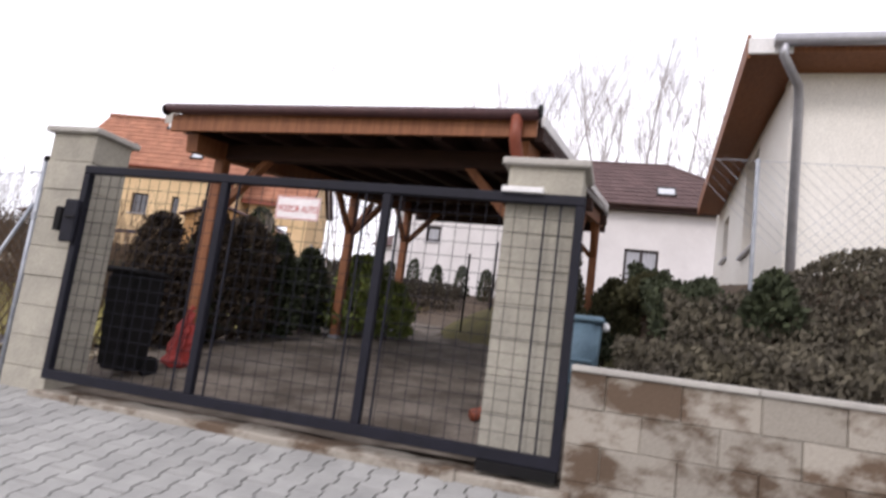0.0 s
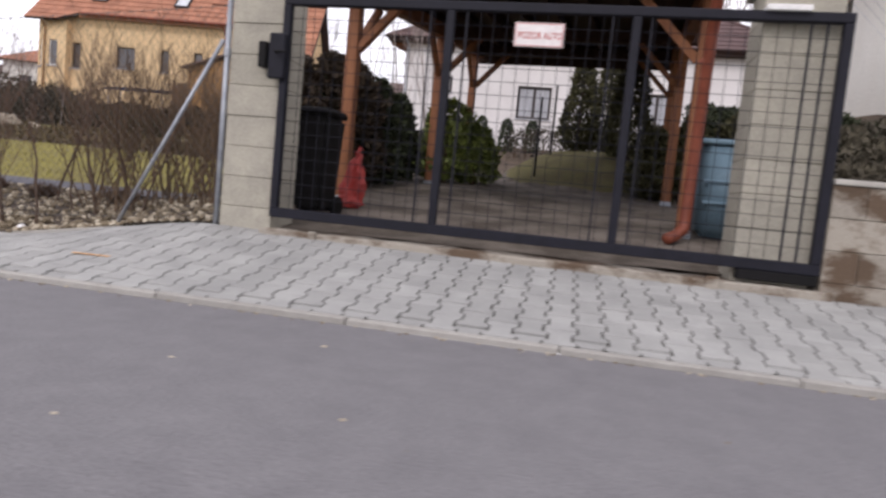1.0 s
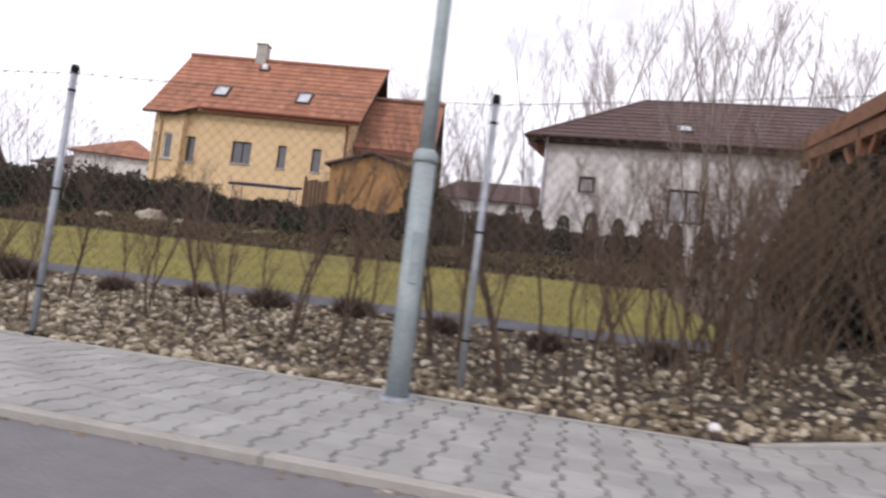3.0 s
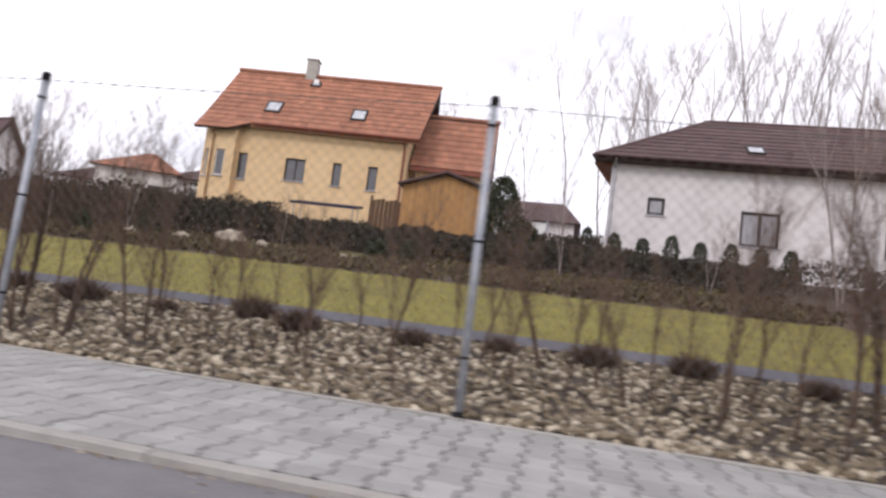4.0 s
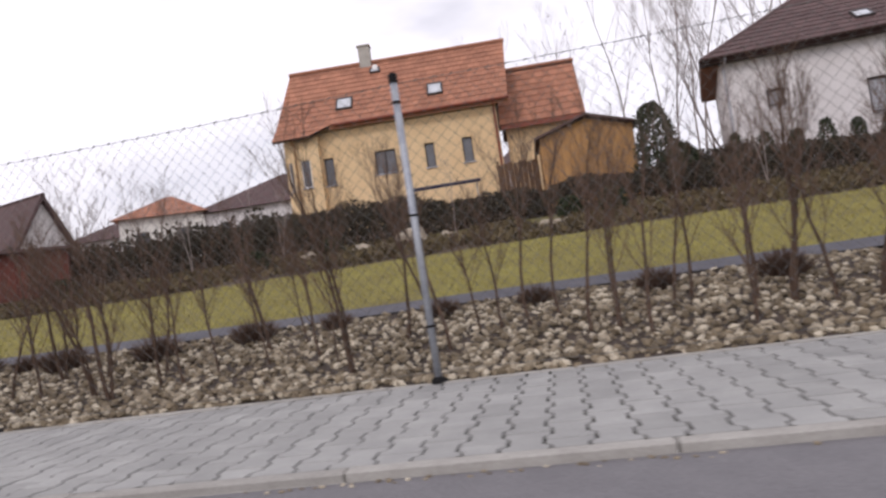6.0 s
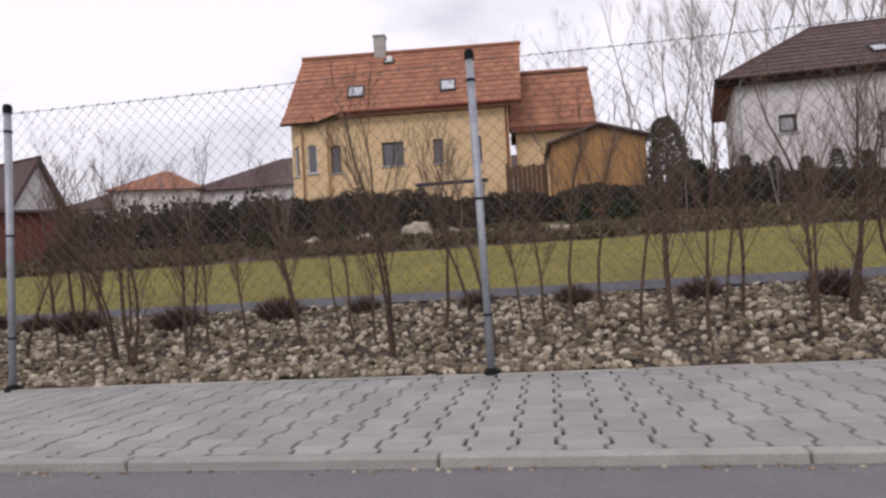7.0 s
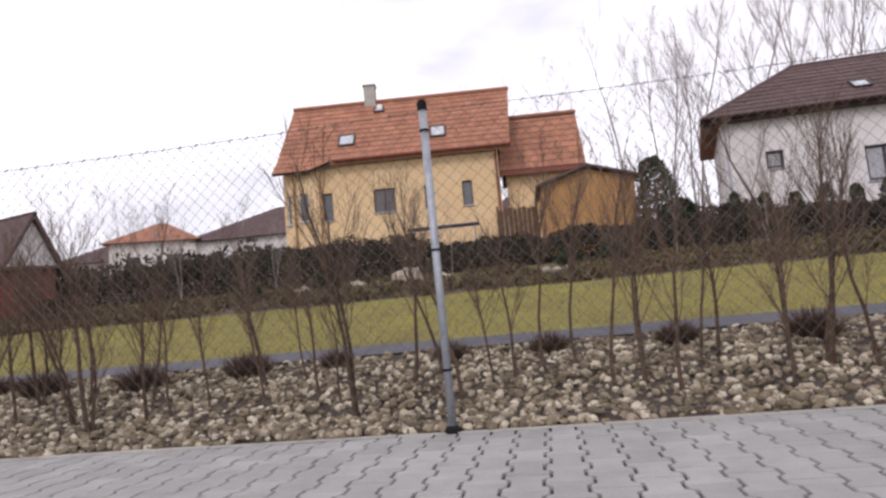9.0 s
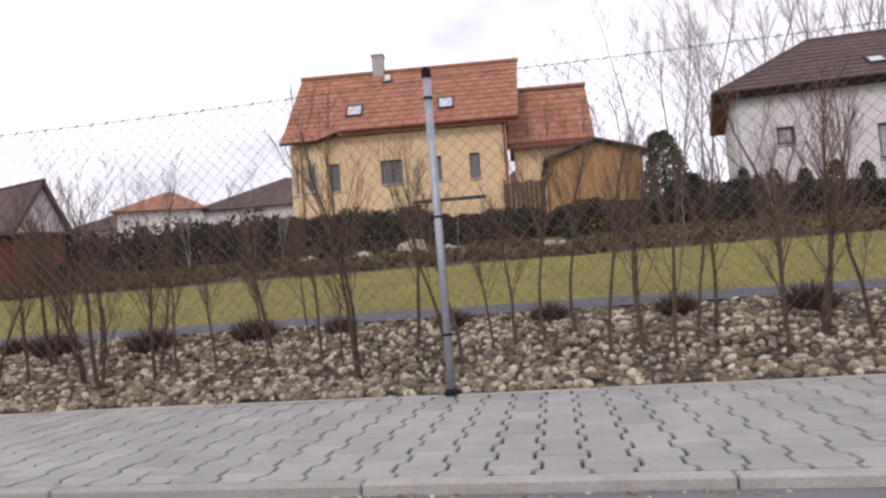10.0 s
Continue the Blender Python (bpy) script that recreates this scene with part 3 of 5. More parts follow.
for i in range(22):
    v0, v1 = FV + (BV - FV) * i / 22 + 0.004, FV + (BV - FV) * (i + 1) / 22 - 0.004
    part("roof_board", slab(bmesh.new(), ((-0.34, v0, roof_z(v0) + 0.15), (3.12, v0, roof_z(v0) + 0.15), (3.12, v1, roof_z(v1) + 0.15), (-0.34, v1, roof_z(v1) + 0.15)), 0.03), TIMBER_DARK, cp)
part("roof_sheet", slab(bmesh.new(), ((-0.35, FV - 0.02, roof_z(FV) + 0.18), (3.12, FV - 0.02, roof_z(FV) + 0.18), (3.12, BV, roof_z(BV) + 0.18), (-0.35, BV, roof_z(BV) + 0.18)), 0.022), TILE_DARK, cp, "dark felt roof covering")
part("fascia", box(-0.37, 3.13, FV - 0.06, FV - 0.025, FZ - 0.03, FZ + 0.13, 0.004), TIMBER, cp, "brown front fascia board")
part("gutter", pipe([(-0.4, 0.79, FZ + 0.17), (3.15, 0.79, FZ + 0.13)], 0.045, 10), DARKGUT, cp, "dark brown front gutter", smooth=True)
for u in (-0.41, 3.15):
    part("gutter_end", tube(bmesh.new(), [(u - 0.005, 0.79, FZ + 0.155), (u + 0.02, 0.79, FZ + 0.155)], [0.052, 0.052], 10), BLACK, cp)
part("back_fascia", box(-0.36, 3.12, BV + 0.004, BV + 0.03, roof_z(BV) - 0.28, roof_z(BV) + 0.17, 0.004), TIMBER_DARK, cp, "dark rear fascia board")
part("side_fascia", along(-0.37, -0.37, 0.015, 0.015, 0.19, 0.2), TIMBER, cp)
part("side_fascia", along(3.14, 3.14, 0.015, 0.015, 0.19, 0.2), WHITEP, cp, "pale metal verge strip")
dp = part("downpipe", pipe([(2.98, 0.79, FZ + 0.12), (2.98, 0.8, FZ - 0.06), (3.0, 1.12, FZ - 0.42), (3.0, 1.2, FZ - 0.5), (2.98, 1.22, 0.62), (2.97, 1.2, 0.54), (2.9, 1.1, 0.48), (2.84, 1.03, 0.46)], 0.048, 12), COPPER, cp, "red-brown round downpipe with elbow", smooth=True)
for z in (0.9, 1.9):
    part("pipe_clip", tube(bmesh.new(), [(2.98, 1.22, z), (2.98, 1.22, z + 0.03)], [0.053, 0.053], 12), COPPER, dp)

# ---- things in the yard ----
def yard(u, v, turn=0.0, dz=0.0):
    m = DRIVE @ pose(u, v, 0, 0, 0, turn)
    q = m.translation
    return pose(q.x, q.y, ground_z(q.x, q.y) + 0.012 + dz, 0, 0, turn - 4.9)


bn = thing("wheelie_bin", yard(-0.03, 0.47, 0), "black plastic wheeled rubbish bin behind the gate", "bin")
bm = bmesh.new()
bmesh.ops.create_cube(bm, size=1)
for v in bm.verts:
    k = 0.5 if v.co.z > 0 else 0.4
    v.co = Vector((v.co.x * 0.33 * k / 0.5, v.co.y * 0.36 * k / 0.5, 0.05 + (v.co.z + 0.5) * 0.78))
bmesh.ops.bevel(bm, geom=bm.edges[:], offset=0.03, segments=2, affect="EDGES")
part("body", bm, BLACK, bn)
lid = part("lid", bx(bmesh.new(), -0.175, 0.175, -0.195, 0.19, 0.83, 0.885, 0.02), BLACK, bn)
part("lid_grip", box(-0.12, 0.12, -0.225, -0.195, 0.845, 0.87, 0.006), BLACK, lid)
for s in (-1, 1):
    part("wheel", tube(bmesh.new(), [(s * 0.12, 0.15, 0.09), (s * 0.165, 0.15, 0.09)], [0.09, 0.09], 16), BLACK, bn)
part("handle", pipe([(-0.15, 0.205, 0.84), (0.15, 0.205, 0.84)], 0.014, 8), BLACK, bn)

rc = thing("red_sack", yard(0.08, 0.98, 20), "crumpled red plastic sack standing beside the bin", "sack")
bm = bmesh.new()
bmesh.ops.create_icosphere(bm, subdivisions=4, radius=1)
for v in bm.verts:
    h = (v.co.z + 1) / 2
    d = Vector((v.co.x, v.co.y, 0))
    d = d.normalized() if d.length > 0.01 else d
    w = 0.115 * (1 - h ** 1.4) ** 0.7 * (0.75 + 0.25 * smooth01(h / 0.1))
    fold = 0.022 * math.sin(6 * math.atan2(d.y, d.x) + 5 * h) * (1 - h) + 0.05 * noise.noise(v.co * 2.3) + 0.02 * noise.noise(v.co * 6.0)
    v.co = d * max(0.012, w + fold) + Vector((0.035 * h, 0.02 * h, h * 0.52 + 0.02 * noise.noise(v.co * 3.1 + Vector((4, 0, 0)))))
part("sack_body", bm, REDP, rc)
part("tied_neck", tube(bmesh.new(), [(0.032, 0.018, 0.48), (0.04, 0.02, 0.52), (0.055, 0.03, 0.55)], [0.02, 0.012, 0.028], 7), REDP, rc)

bl = thing("water_tank", pose(15.38, 1.8, ground_z(15.38, 1.8) + 0.012, 0, 0, -3), "faded blue plastic rainwater tank beside the drive", "water tank")
bm = bmesh.new()
bmesh.ops.create_cube(bm, size=1)
for v in bm.verts:
    k = 1.0 if v.co.z > 0 else 0.86
    v.co = Vector((v.co.x * 0.6 * k, v.co.y * 0.6 * k, (v.co.z + 0.5) * 0.82))
bmesh.ops.bevel(bm, geom=bm.edges[:], offset=0.05, segments=3, affect="EDGES")
part("tank_body", bm, BLUEP, bl, smooth=True)
part("rim", box(-0.325, 0.325, -0.325, 0.325, 0.79, 0.835, 0.012), BLUEP, bl, "thick moulded rim")
part("grip", box(0.31, 0.36, -0.12, 0.12, 0.74, 0.8, 0.012), WHITEP, bl, "pale side grip")
for k in (-0.12, 0.06):
    part("rib", box(-0.27, 0.27, -0.3, -0.27, 0.4 + k, 0.43 + k, 0.008), BLUEP, bl)

# ---- houses ----
def wall_mesh(s0, s1, z0, z1, holes, thick, gable=None):
    """A wall in the plane y=0, going back by its thickness, with openings (a, b, low, high) cut through it."""
    bm = bmesh.new()
    ss = sorted({s0, s1, *[h[0] for h in holes], *[h[1] for h in holes]})
    zz = sorted({z0, z1, *[h[2] for h in holes], *[h[3] for h in holes]})
    inside = lambda s, z: any(a < s < b and c < z < d for a, b, c, d in holes)
    cell = [[not inside((ss[i] + ss[i + 1]) / 2, (zz[j] + zz[j + 1]) / 2) for j in range(len(zz) - 1)] for i in range(len(ss) - 1)]
    F = [[[bm.verts.new((s, y, z)) for z in zz] for s in ss] for y in (0, thick)]
    full = lambda i, j: 0 <= i < len(ss) - 1 and 0 <= j < len(zz) - 1 and cell[i][j]
    for i in range(len(ss) - 1):
        for j in range(len(zz) - 1):
            if not cell[i][j]:
                continue
            q = ((i, j), (i + 1, j), (i + 1, j + 1), (i, j + 1))
            bm.faces.new([F[0][a][b] for a, b in q])
            bm.faces.new([F[1][a][b] for a, b in q[::-1]])
            for (a, b), (di, dj) in zip(((q[0], q[1]), (q[1], q[2]), (q[2], q[3]), (q[3], q[0])), ((0, -1), (1, 0), (0, 1), (-1, 0))):
                if not full(i + di, j + dj):
                    bm.faces.new((F[0][a[0]][a[1]], F[1][a[0]][a[1]], F[1][b[0]][b[1]], F[0][b[0]][b[1]]))
    if gable:
        prism(bm, gable, 0, thick)
    return bm


def window(parent, a, b, c, d, y=0.09, frame=None, fw=0.06, bars=0, sill=True, pane=None):
    """A window in an opening: frame, panes, sill."""
    frame = frame or FRAME
    bm = bmesh.new()
    for q in ((a, b, c, c + fw), (a, b, d - fw, d), (a, a + fw, c + fw, d - fw), (b - fw, b, c + fw, d - fw)):
        bx(bm, q[0], q[1], y, y + 0.07, q[2], q[3])
    for k in range(bars):
        m = a + (b - a) * (k + 1) / (bars + 1)
        bx(bm, m - fw * 0.6, m + fw * 0.6, y + 0.002, y + 0.068, c + fw, d - fw)
    w = part("window", bm, frame, parent)
    for k in range(bars + 1):
        p0, p1 = a + (b - a) * k / (bars + 1), a + (b - a) * (k + 1) / (bars + 1)
        part("pane", box(p0 + fw * 0.5, p1 - fw * 0.5, y + 0.03, y + 0.04, c + fw * 0.7, d - fw * 0.7), pane or GLASS, w, "pale glass with the sky's reflection in its colour" if pane else "dark reflecting glass")
    if sill:
        part("sill", box(a - 0.05, b + 0.05, -0.06, y, c - 0.05, c - 0.004, 0.005), ZINC, w)
    return w


def tiles(parent, e0, e1, r1, r0, w, h, material, label=""):
    """Overlapping roof tiles over the quad eave left, eave right, ridge right, ridge left, in one joined part."""
    e0, e1, r0, r1 = Vector(e0), Vector(e1), Vector(r0), Vector(r1)
    up = ((r0 + r1) / 2 - (e0 + e1) / 2)
    n = (e1 - e0).cross(r0 - e0).normalized()
    rows = max(2, int(up.length / h))
    verts, faces = [], []
    rng = random.Random(7)
    for j in range(rows):
        k0, k1 = j / rows, min(1.0, (j + 1.12) / rows)
        a0, a1 = e0.lerp(r0, k0), e1.lerp(r1, k0)
        b0, b1 = e0.lerp(r0, k1), e1.lerp(r1, k1)
        m = max(1, int((a1 - a0).length / w))
        for i in range(m):
            off = 0.5 if j % 2 else 0.0
            f0, f1 = max(0, (i - off) / m) + 0.0006, min(1, (i + 1 - off) / m) - 0.0006
            if i == m - 1:
                f1 = 1.0
            lift = 0.035 + rng.uniform(0, 0.008)
            q = [a0.lerp(a1, f0) + n * lift, a0.lerp(a1, f1) + n * lift, b0.lerp(b1, f1) + n * 0.012, b0.lerp(b1, f0) + n * 0.012]
            base = len(verts)
            verts += q + [q[0] - n * 0.03, q[1] - n * 0.03]
            faces += [(base, base + 1, base + 2, base + 3), (base + 4, base + 5, base + 1, base), (base + 4, base, base + 3), (base + 1, base + 5, base + 2)]
    return tagged(pydata("roof_tiles", verts, faces, material, parent, label), "", "", "", "stuff")


def skylight(parent, e0, e1, r1, r0, fs, fu, w, h, pale=True):
    e0, e1, r0, r1 = Vector(e0), Vector(e1), Vector(r0), Vector(r1)
    c = e0.lerp(e1, fs).lerp(r0.lerp(r1, fs), fu)
    u = (e1 - e0).normalized()
    n = u.cross(r0 - e0).normalized()
    v = n.cross(u)
    m = Matrix((u, v, n)).transposed().to_4x4()
    m.translation = c
    bm = bmesh.new()
    for q in ((-w / 2, w / 2, -h / 2, -h / 2 + 0.06), (-w / 2, w / 2, h / 2 - 0.06, h / 2), (-w / 2, -w / 2 + 0.06, -h / 2 + 0.06, h / 2 - 0.06), (w / 2 - 0.06, w / 2, -h / 2 + 0.06, h / 2 - 0.06)):
        bx(bm, q[0], q[1], q[2], q[3], 0.0, 0.11)
    bm.transform(m)
    s = part("skylight", bm, FRAME, parent, "roof window with grey frame")
    bm = box(-w / 2 + 0.05, w / 2 - 0.05, -h / 2 + 0.05, h / 2 - 0.05, 0.06, 0.085)
    bm.transform(m)
    part("pane", bm, SKYGLASS, s, "bright sky-reflecting glass")


# ochre house
yh = thing("ochre_house", pose(-5.22, 20.37, 0, 0, 0, 6.5), "ochre plastered house with an orange clay tile roof", "house")
WIN = [(-2.42, -2.03, 4.68, 5.76), (-0.42, 0.42, 4.82, 5.74), (1.56, 1.93, 4.8, 5.74), (3.02, 3.41, 4.78, 5.74)]
part("wall", wall_mesh(-3.45, 4.5, 2.2, 6.95, WIN, 0.35), OCHRE, yh)
for i, wn in enumerate(WIN):
    window(yh, *wn, y=0.1, frame=FRAME, fw=0.045, bars=1 if i == 1 else 0)
side = part("wall", wall_mesh(0, 3.7, 2.2, 6.85, [(1.2, 2.0, 4.6, 5.7)], 0.3, gable=[(0, 6.85), (3.7, 6.85), (1.7, 9.6)]), OCHRE, yh)
side.matrix_local = pose(4.5, 0.352, 0, 0, 0, 90)
side = part("wall", wall_mesh(0, 3.7, 2.2, 6.85, [], 0.3, gable=[(0, 6.85), (3.7, 6.85), (1.7, 9.6)]), OCHRE, yh)
side.matrix_local = pose(-3.45 + 0.3, 0.352, 0, 0, 0, 90)
part("wall", box(-3.45, 4.5, 4.06, 4.36, 2.2, 6.85), OCHRE, yh)
bay = part("bay", wall_mesh(0, 0.84, 2.2, 6.62, [(0.24, 0.62, 4.68, 5.76)], 0.2), OCHRE, yh, "angled ochre bay beside the corner")
bay.matrix_local = pose(-3.5, -0.3, 0)
window(bay, 0.24, 0.62, 4.68, 5.76, y=0.06, frame=WHITEP, fw=0.045)
b2 = part("bay", wall_mesh(0, 0.5, 2.2, 6.62, [(0.12, 0.38, 4.62, 5.76)], 0.2), OCHRE, yh, "angled ochre bay beside the corner")
b2.matrix_local = pose(-3.92, -0.03, 0, 0, 0, -33)
window(b2, 0.12, 0.38, 4.62, 5.76, y=0.06, frame=WHITEP, fw=0.04)
part("bay", bx(bmesh.new(), -2.66, -2.5, -0.3, -0.003, 2.2, 6.62), OCHRE, yh)
part("bay", box(-3.92, -3.5, 0.2, 1.5, 2.2, 6.62), OCHRE, yh)
E0, E1, R1, R0 = (-4.08, -0.3, 6.98), (4.98, -0.3, 6.98), (5.3, 2.05, 9.92), (-3.84, 2.05, 9.92)
part("roof", slab(bmesh.new(), (E0, E1, R1, R0), 0.14), TIMBER_DARK, yh, "boarded roof deck with dark eaves")
part("roof", slab(bmesh.new(), (R0, R1, (5.1, 4.6, 6.8), (-4.0, 4.6, 6.8)), 0.14), TIMBER_DARK, yh)
tiles(yh, E0, E1, R1, R0, 0.27, 0.3, TILE_RED, "orange clay roof tiles")
tiles(yh, (5.1, 4.6, 6.8), (-4.0, 4.6, 6.8), R0, R1, 0.6, 0.6, TILE_RED)
L0, L1, L2, L3 = (-4.16, -0.66, 6.54), (-2.75, -0.66, 6.56), (-1.75, -0.28, 7.02), (-4.08, -0.28, 7.02)
part("bay_roof", slab(bmesh.new(), (L0, L1, L2, L3), 0.09), TIMBER_DARK, yh, "lower roof dip over the bay")
tiles(yh, L0, L1, L2, L3, 0.27, 0.3, TILE_RED)
part("ridge_cap", pipe([(-3.88, 2.05, 9.96), (5.34, 2.05, 9.96)], 0.09, 8), TILE_RED, yh)
part("fascia", box(-1.95, 4.98, -0.35, -0.31, 6.76, 6.93), TIMBER, yh)
part("gutter", pipe([(-1.8, -0.41, 6.92), (5.02, -0.41, 6.92)], 0.06, 8), COPPER, yh)
part("downpipe", pipe([(4.4, -0.36, 6.88), (4.4, -0.08, 6.55), (4.4, -0.08, 2.4)], 0.045, 8), COPPER, yh)
part("downpipe", pipe([(-3.42, -0.6, 6.5), (-3.42, -0.37, 6.3), (-3.42, -0.37, 2.4)], 0.04, 8), FRAME_TAN, yh, "tan downpipe at the bay's corner")
ch = part("chimney", box(-0.78, -0.3, 1.85, 2.3, 9.4, 10.62, 0.02), CAP, yh, "pale rendered chimney")
part("chimney_cap", box(-0.82, -0.26, 1.81, 2.34, 10.62, 10.69, 0.01), CAP, ch)
skylight(yh, E0, E1, R1, R0, 0.29, 0.3, 0.66, 0.72)
skylight(yh, E0, E1, R1, R0, 0.69, 0.3, 0.62, 0.72)
skylight(yh, E0, E1, R1, R0, 0.41, 0.82, 0.44, 0.32)
part("satellite_dish", tube(bmesh.new(), [(-0.1, 1.5, 9.5), (-0.1, 1.43, 9.52)], [0.02, 0.12], 12), WHITEP, yh)

# annex
ax = thing("house_annex", pose(-5.22, 20.37, 0, 0, 0, 6.5), "lower annex of the house with orange tiled roof", "annex")
part("wall", wall_mesh(4.82, 7.7, 2.2, 6.2, [(6.2, 6.8, 4.2, 5.1)], 0.25), OCHRE, ax).matrix_local = pose(0, 1.0, 0)
part("wall", box(7.45, 7.7, 1.252, 3.6, 2.2, 6.1), OCHRE, ax)
A0, A1, A2, A3 = (4.56, 0.62, 6.1), (7.95, 0.62, 6.1), (8.0, 2.1, 8.64), (4.81, 2.1, 8.64)
part("roof", slab(bmesh.new(), (A0, A1, A2, A3), 0.13), TIMBER_DARK, ax)
part("roof", slab(bmesh.new(), (A3, A2, (7.95, 3.9, 6.1), (4.81, 3.9, 6.1)), 0.13), TIMBER_DARK, ax)
part("gable", prism(bmesh.new(), [(1.252, 6.12), (3.4, 6.12), (2.1, 8.3)], 0, 0.22), OCHRE, ax).matrix_local = pose(7.7, 0, 0, 0, 0, 90)
tiles(ax, A0, A1, A2, A3, 0.27, 0.3, TILE_RED)
part("ridge_cap", pipe([(4.83, 2.1, 8.68), (8.04, 2.1, 8.68)], 0.09, 8), TILE_RED, ax)
part("fascia", box(4.6, 7.95, 0.56, 0.6, 5.9, 6.07), COPPER, ax)

# shed
sh = thing("garden_shed", pose(2.05, 16.0, 0, 0, 0, 2), "orange-tan boarded shed with a shallow dark gable roof", "shed")
part("wall", wall_mesh(-1.35, 1.4, 2.0, 4.2, [], 0.1, gable=[(-1.35, 4.2), (1.4, 4.2), (0.05, 4.62)]), TAN, sh)
for i in range(13):
    u = -1.34 + 2.74 * i / 13
    part("board", box(u + 0.004, u + 0.2, -0.018, -0.003, 2.0, 4.2 + 0.4 * (1 - abs((u + 0.1 - 0.05) / 1.45)), 0.003), TAN, sh)
part("wall", box(1.3, 1.4, 0.102, 2.4, 2.0, 4.18), TAN, sh)
part("wall", box(-1.35, -1.25, 0.102, 2.4, 2.0, 4.18), TAN, sh)
for a, b in (((-1.5, 4.24), (0.05, 4.74)), ((0.05, 4.74), (1.6, 4.26))):
    part("roof", slab(bmesh.new(), ((a[0], -0.25, a[1]), (b[0], -0.25, b[1]), (b[0], 2.6, b[1]), (a[0], 2.6, a[1])), 0.06), TILE_DARK, sh)

# bungalow
bg = thing("white_bungalow", pose(7.24, 20.23, 0, 0, 0, -1), "white rendered bungalow with a dark brown hipped roof", "bungalow")
BW = [(1.35, 1.95, 4.72, 5.35), (4.5, 5.78, 3.9, 5.12), (9.0, 10.2, 3.9, 5.1)]
part("wall", wall_mesh(0, 14.0, 1.6, 6.6, BW, 0.35), WHITE, bg)
window(bg, *BW[0], fw=0.1, pane=PALEGLASS)
for wn in BW[1:]:
    window(bg, *wn, fw=0.09, bars=1, pane=PALEGLASS)
bm = box(0, 0.35, 0.352, 5.2, 2.0, 6.6)
for v in bm.verts:
    v.co.x += 0.2 * (v.co.y - 0.352)
part("wall", bm, WHITE, bg)
part("wall", box(13.65, 14.0, 0.352, 5.2, 1.6, 6.6), WHITE, bg)
part("wall", box(1.34, 13.648, 4.85, 5.2, 2.0, 6.6), WHITE, bg)
C = [(-0.65, -0.45, 6.66), (14.65, -0.45, 6.66), (14.65, 5.65, 6.66), (0.6, 5.65, 6.66)]
T0, T1 = (3.6, 2.6, 9.08), (10.4, 2.6, 9.08)
rb = bmesh.new()
v = [rb.verts.new(p) for p in C + [T0, T1]]
for f in ((0, 1, 5, 4), (1, 2, 5), (2, 3, 4, 5), (3, 0, 4), (3, 2, 1, 0)):
    rb.faces.new([v[i] for i in f])
part("roof", rb, TILE_DARK, bg, "dark hipped roof body")
tiles(bg, C[0], C[1], T1, T0, 0.32, 0.34, TILE_DARK, "dark brown roof tiles")
tiles(bg, C[3], C[0], T0, T0, 0.32, 0.34, TILE_DARK)
tiles(bg, C[1], C[2], T1, T1, 0.32, 0.34, TILE_DARK)
for p, q in ((C[0], T0), (C[1], T1), (T0, T1)):
    part("ridge_cap", pipe([p, q], 0.09, 7), TILE_DARK, bg)
part("soffit", box(-0.64, 14.64, -0.43, -0.003, 6.5, 6.652), TIMBER_DARK, bg, "dark boarded soffit")
bm = box(-0.64, -0.003, 0.0, 5.6, 6.42, 6.652)
for v in bm.verts:
    v.co.x += 0.2 * v.co.y
part("soffit", bm, TIMBER, bg, "brown boarded soffit")
part("gutter", pipe([(-0.7, -0.51, 6.64), (14.7, -0.51, 6.64)], 0.06, 8), TIMBER_DARK, bg)
part("gutter", pipe([(-0.71, -0.5, 6.64), (0.55, 5.7, 6.64)], 0.06, 8), TIMBER_DARK, bg)
part("downpipe", pipe([(0.1, -0.5, 6.6), (0.1, -0.06, 6.3), (0.1, -0.06, 2.4)], 0.045, 8), ZINC, bg)
skylight(bg, C[0], C[1], T1, T0, 0.335, 0.3, 0.6, 0.6)
skylight(bg, C[0], C[1], T1, T0, 0.76, 0.3, 0.7, 0.7)

# house beyond the wall
rh = thing("cream_house", pose(17.55, 3.95, -0.42, 0, 0, -3), "cream house with zinc gutter and brown boarded eaves", "house")
part("wall", wall_mesh(0, 9.0, 1.2, 5.05, [(1.25, 2.2, 3.6, 4.55)], 0.35), CREAM, rh)
window(rh, 1.25, 2.2, 3.6, 4.55, frame=FRAME_TAN, fw=0.07, bars=1)
w = part("wall", wall_mesh(-7.0, -0.352, 1.2, 4.92, [(-3.1, -1.95, 3.3, 4.75), (-5.6, -4.9, 3.6, 4.4)], 0.35), CREAM, rh)
w.matrix_local = pose(0, 0, 0, 0, 0, -90)
window(w, -3.1, -1.95, 3.3, 4.75, frame=FRAME_TAN, fw=0.09, y=0.2, bars=1)
window(w, -5.6, -4.9, 3.6, 4.4, frame=FRAME_TAN, fw=0.07, y=0.16)
part("wall", box(0.352, 9.0, 6.7, 7.0, 1.2, 4.8), CREAM, rh)
Q = [(-0.52, -0.5, 5.14), (9.5, -0.5, 5.14), (9.5, 7.4, 4.93), (-0.4, 6.6, 4.93)]
part("roof", slab(bmesh.new(), Q, 0.14), TIMBER, rh, "brown boarded eaves under the roof")
tiles(rh, Q[0], Q[1], Q[2], Q[3], 0.3, 0.34, TILE_DARK)
part("verge_board", slab(bmesh.new(), ((-0.56, -0.5, 5.22), (-0.522, -0.5, 5.22), (-0.402, 6.6, 5.01), (-0.44, 6.6, 5.01)), 0.28), TIMBER, rh)
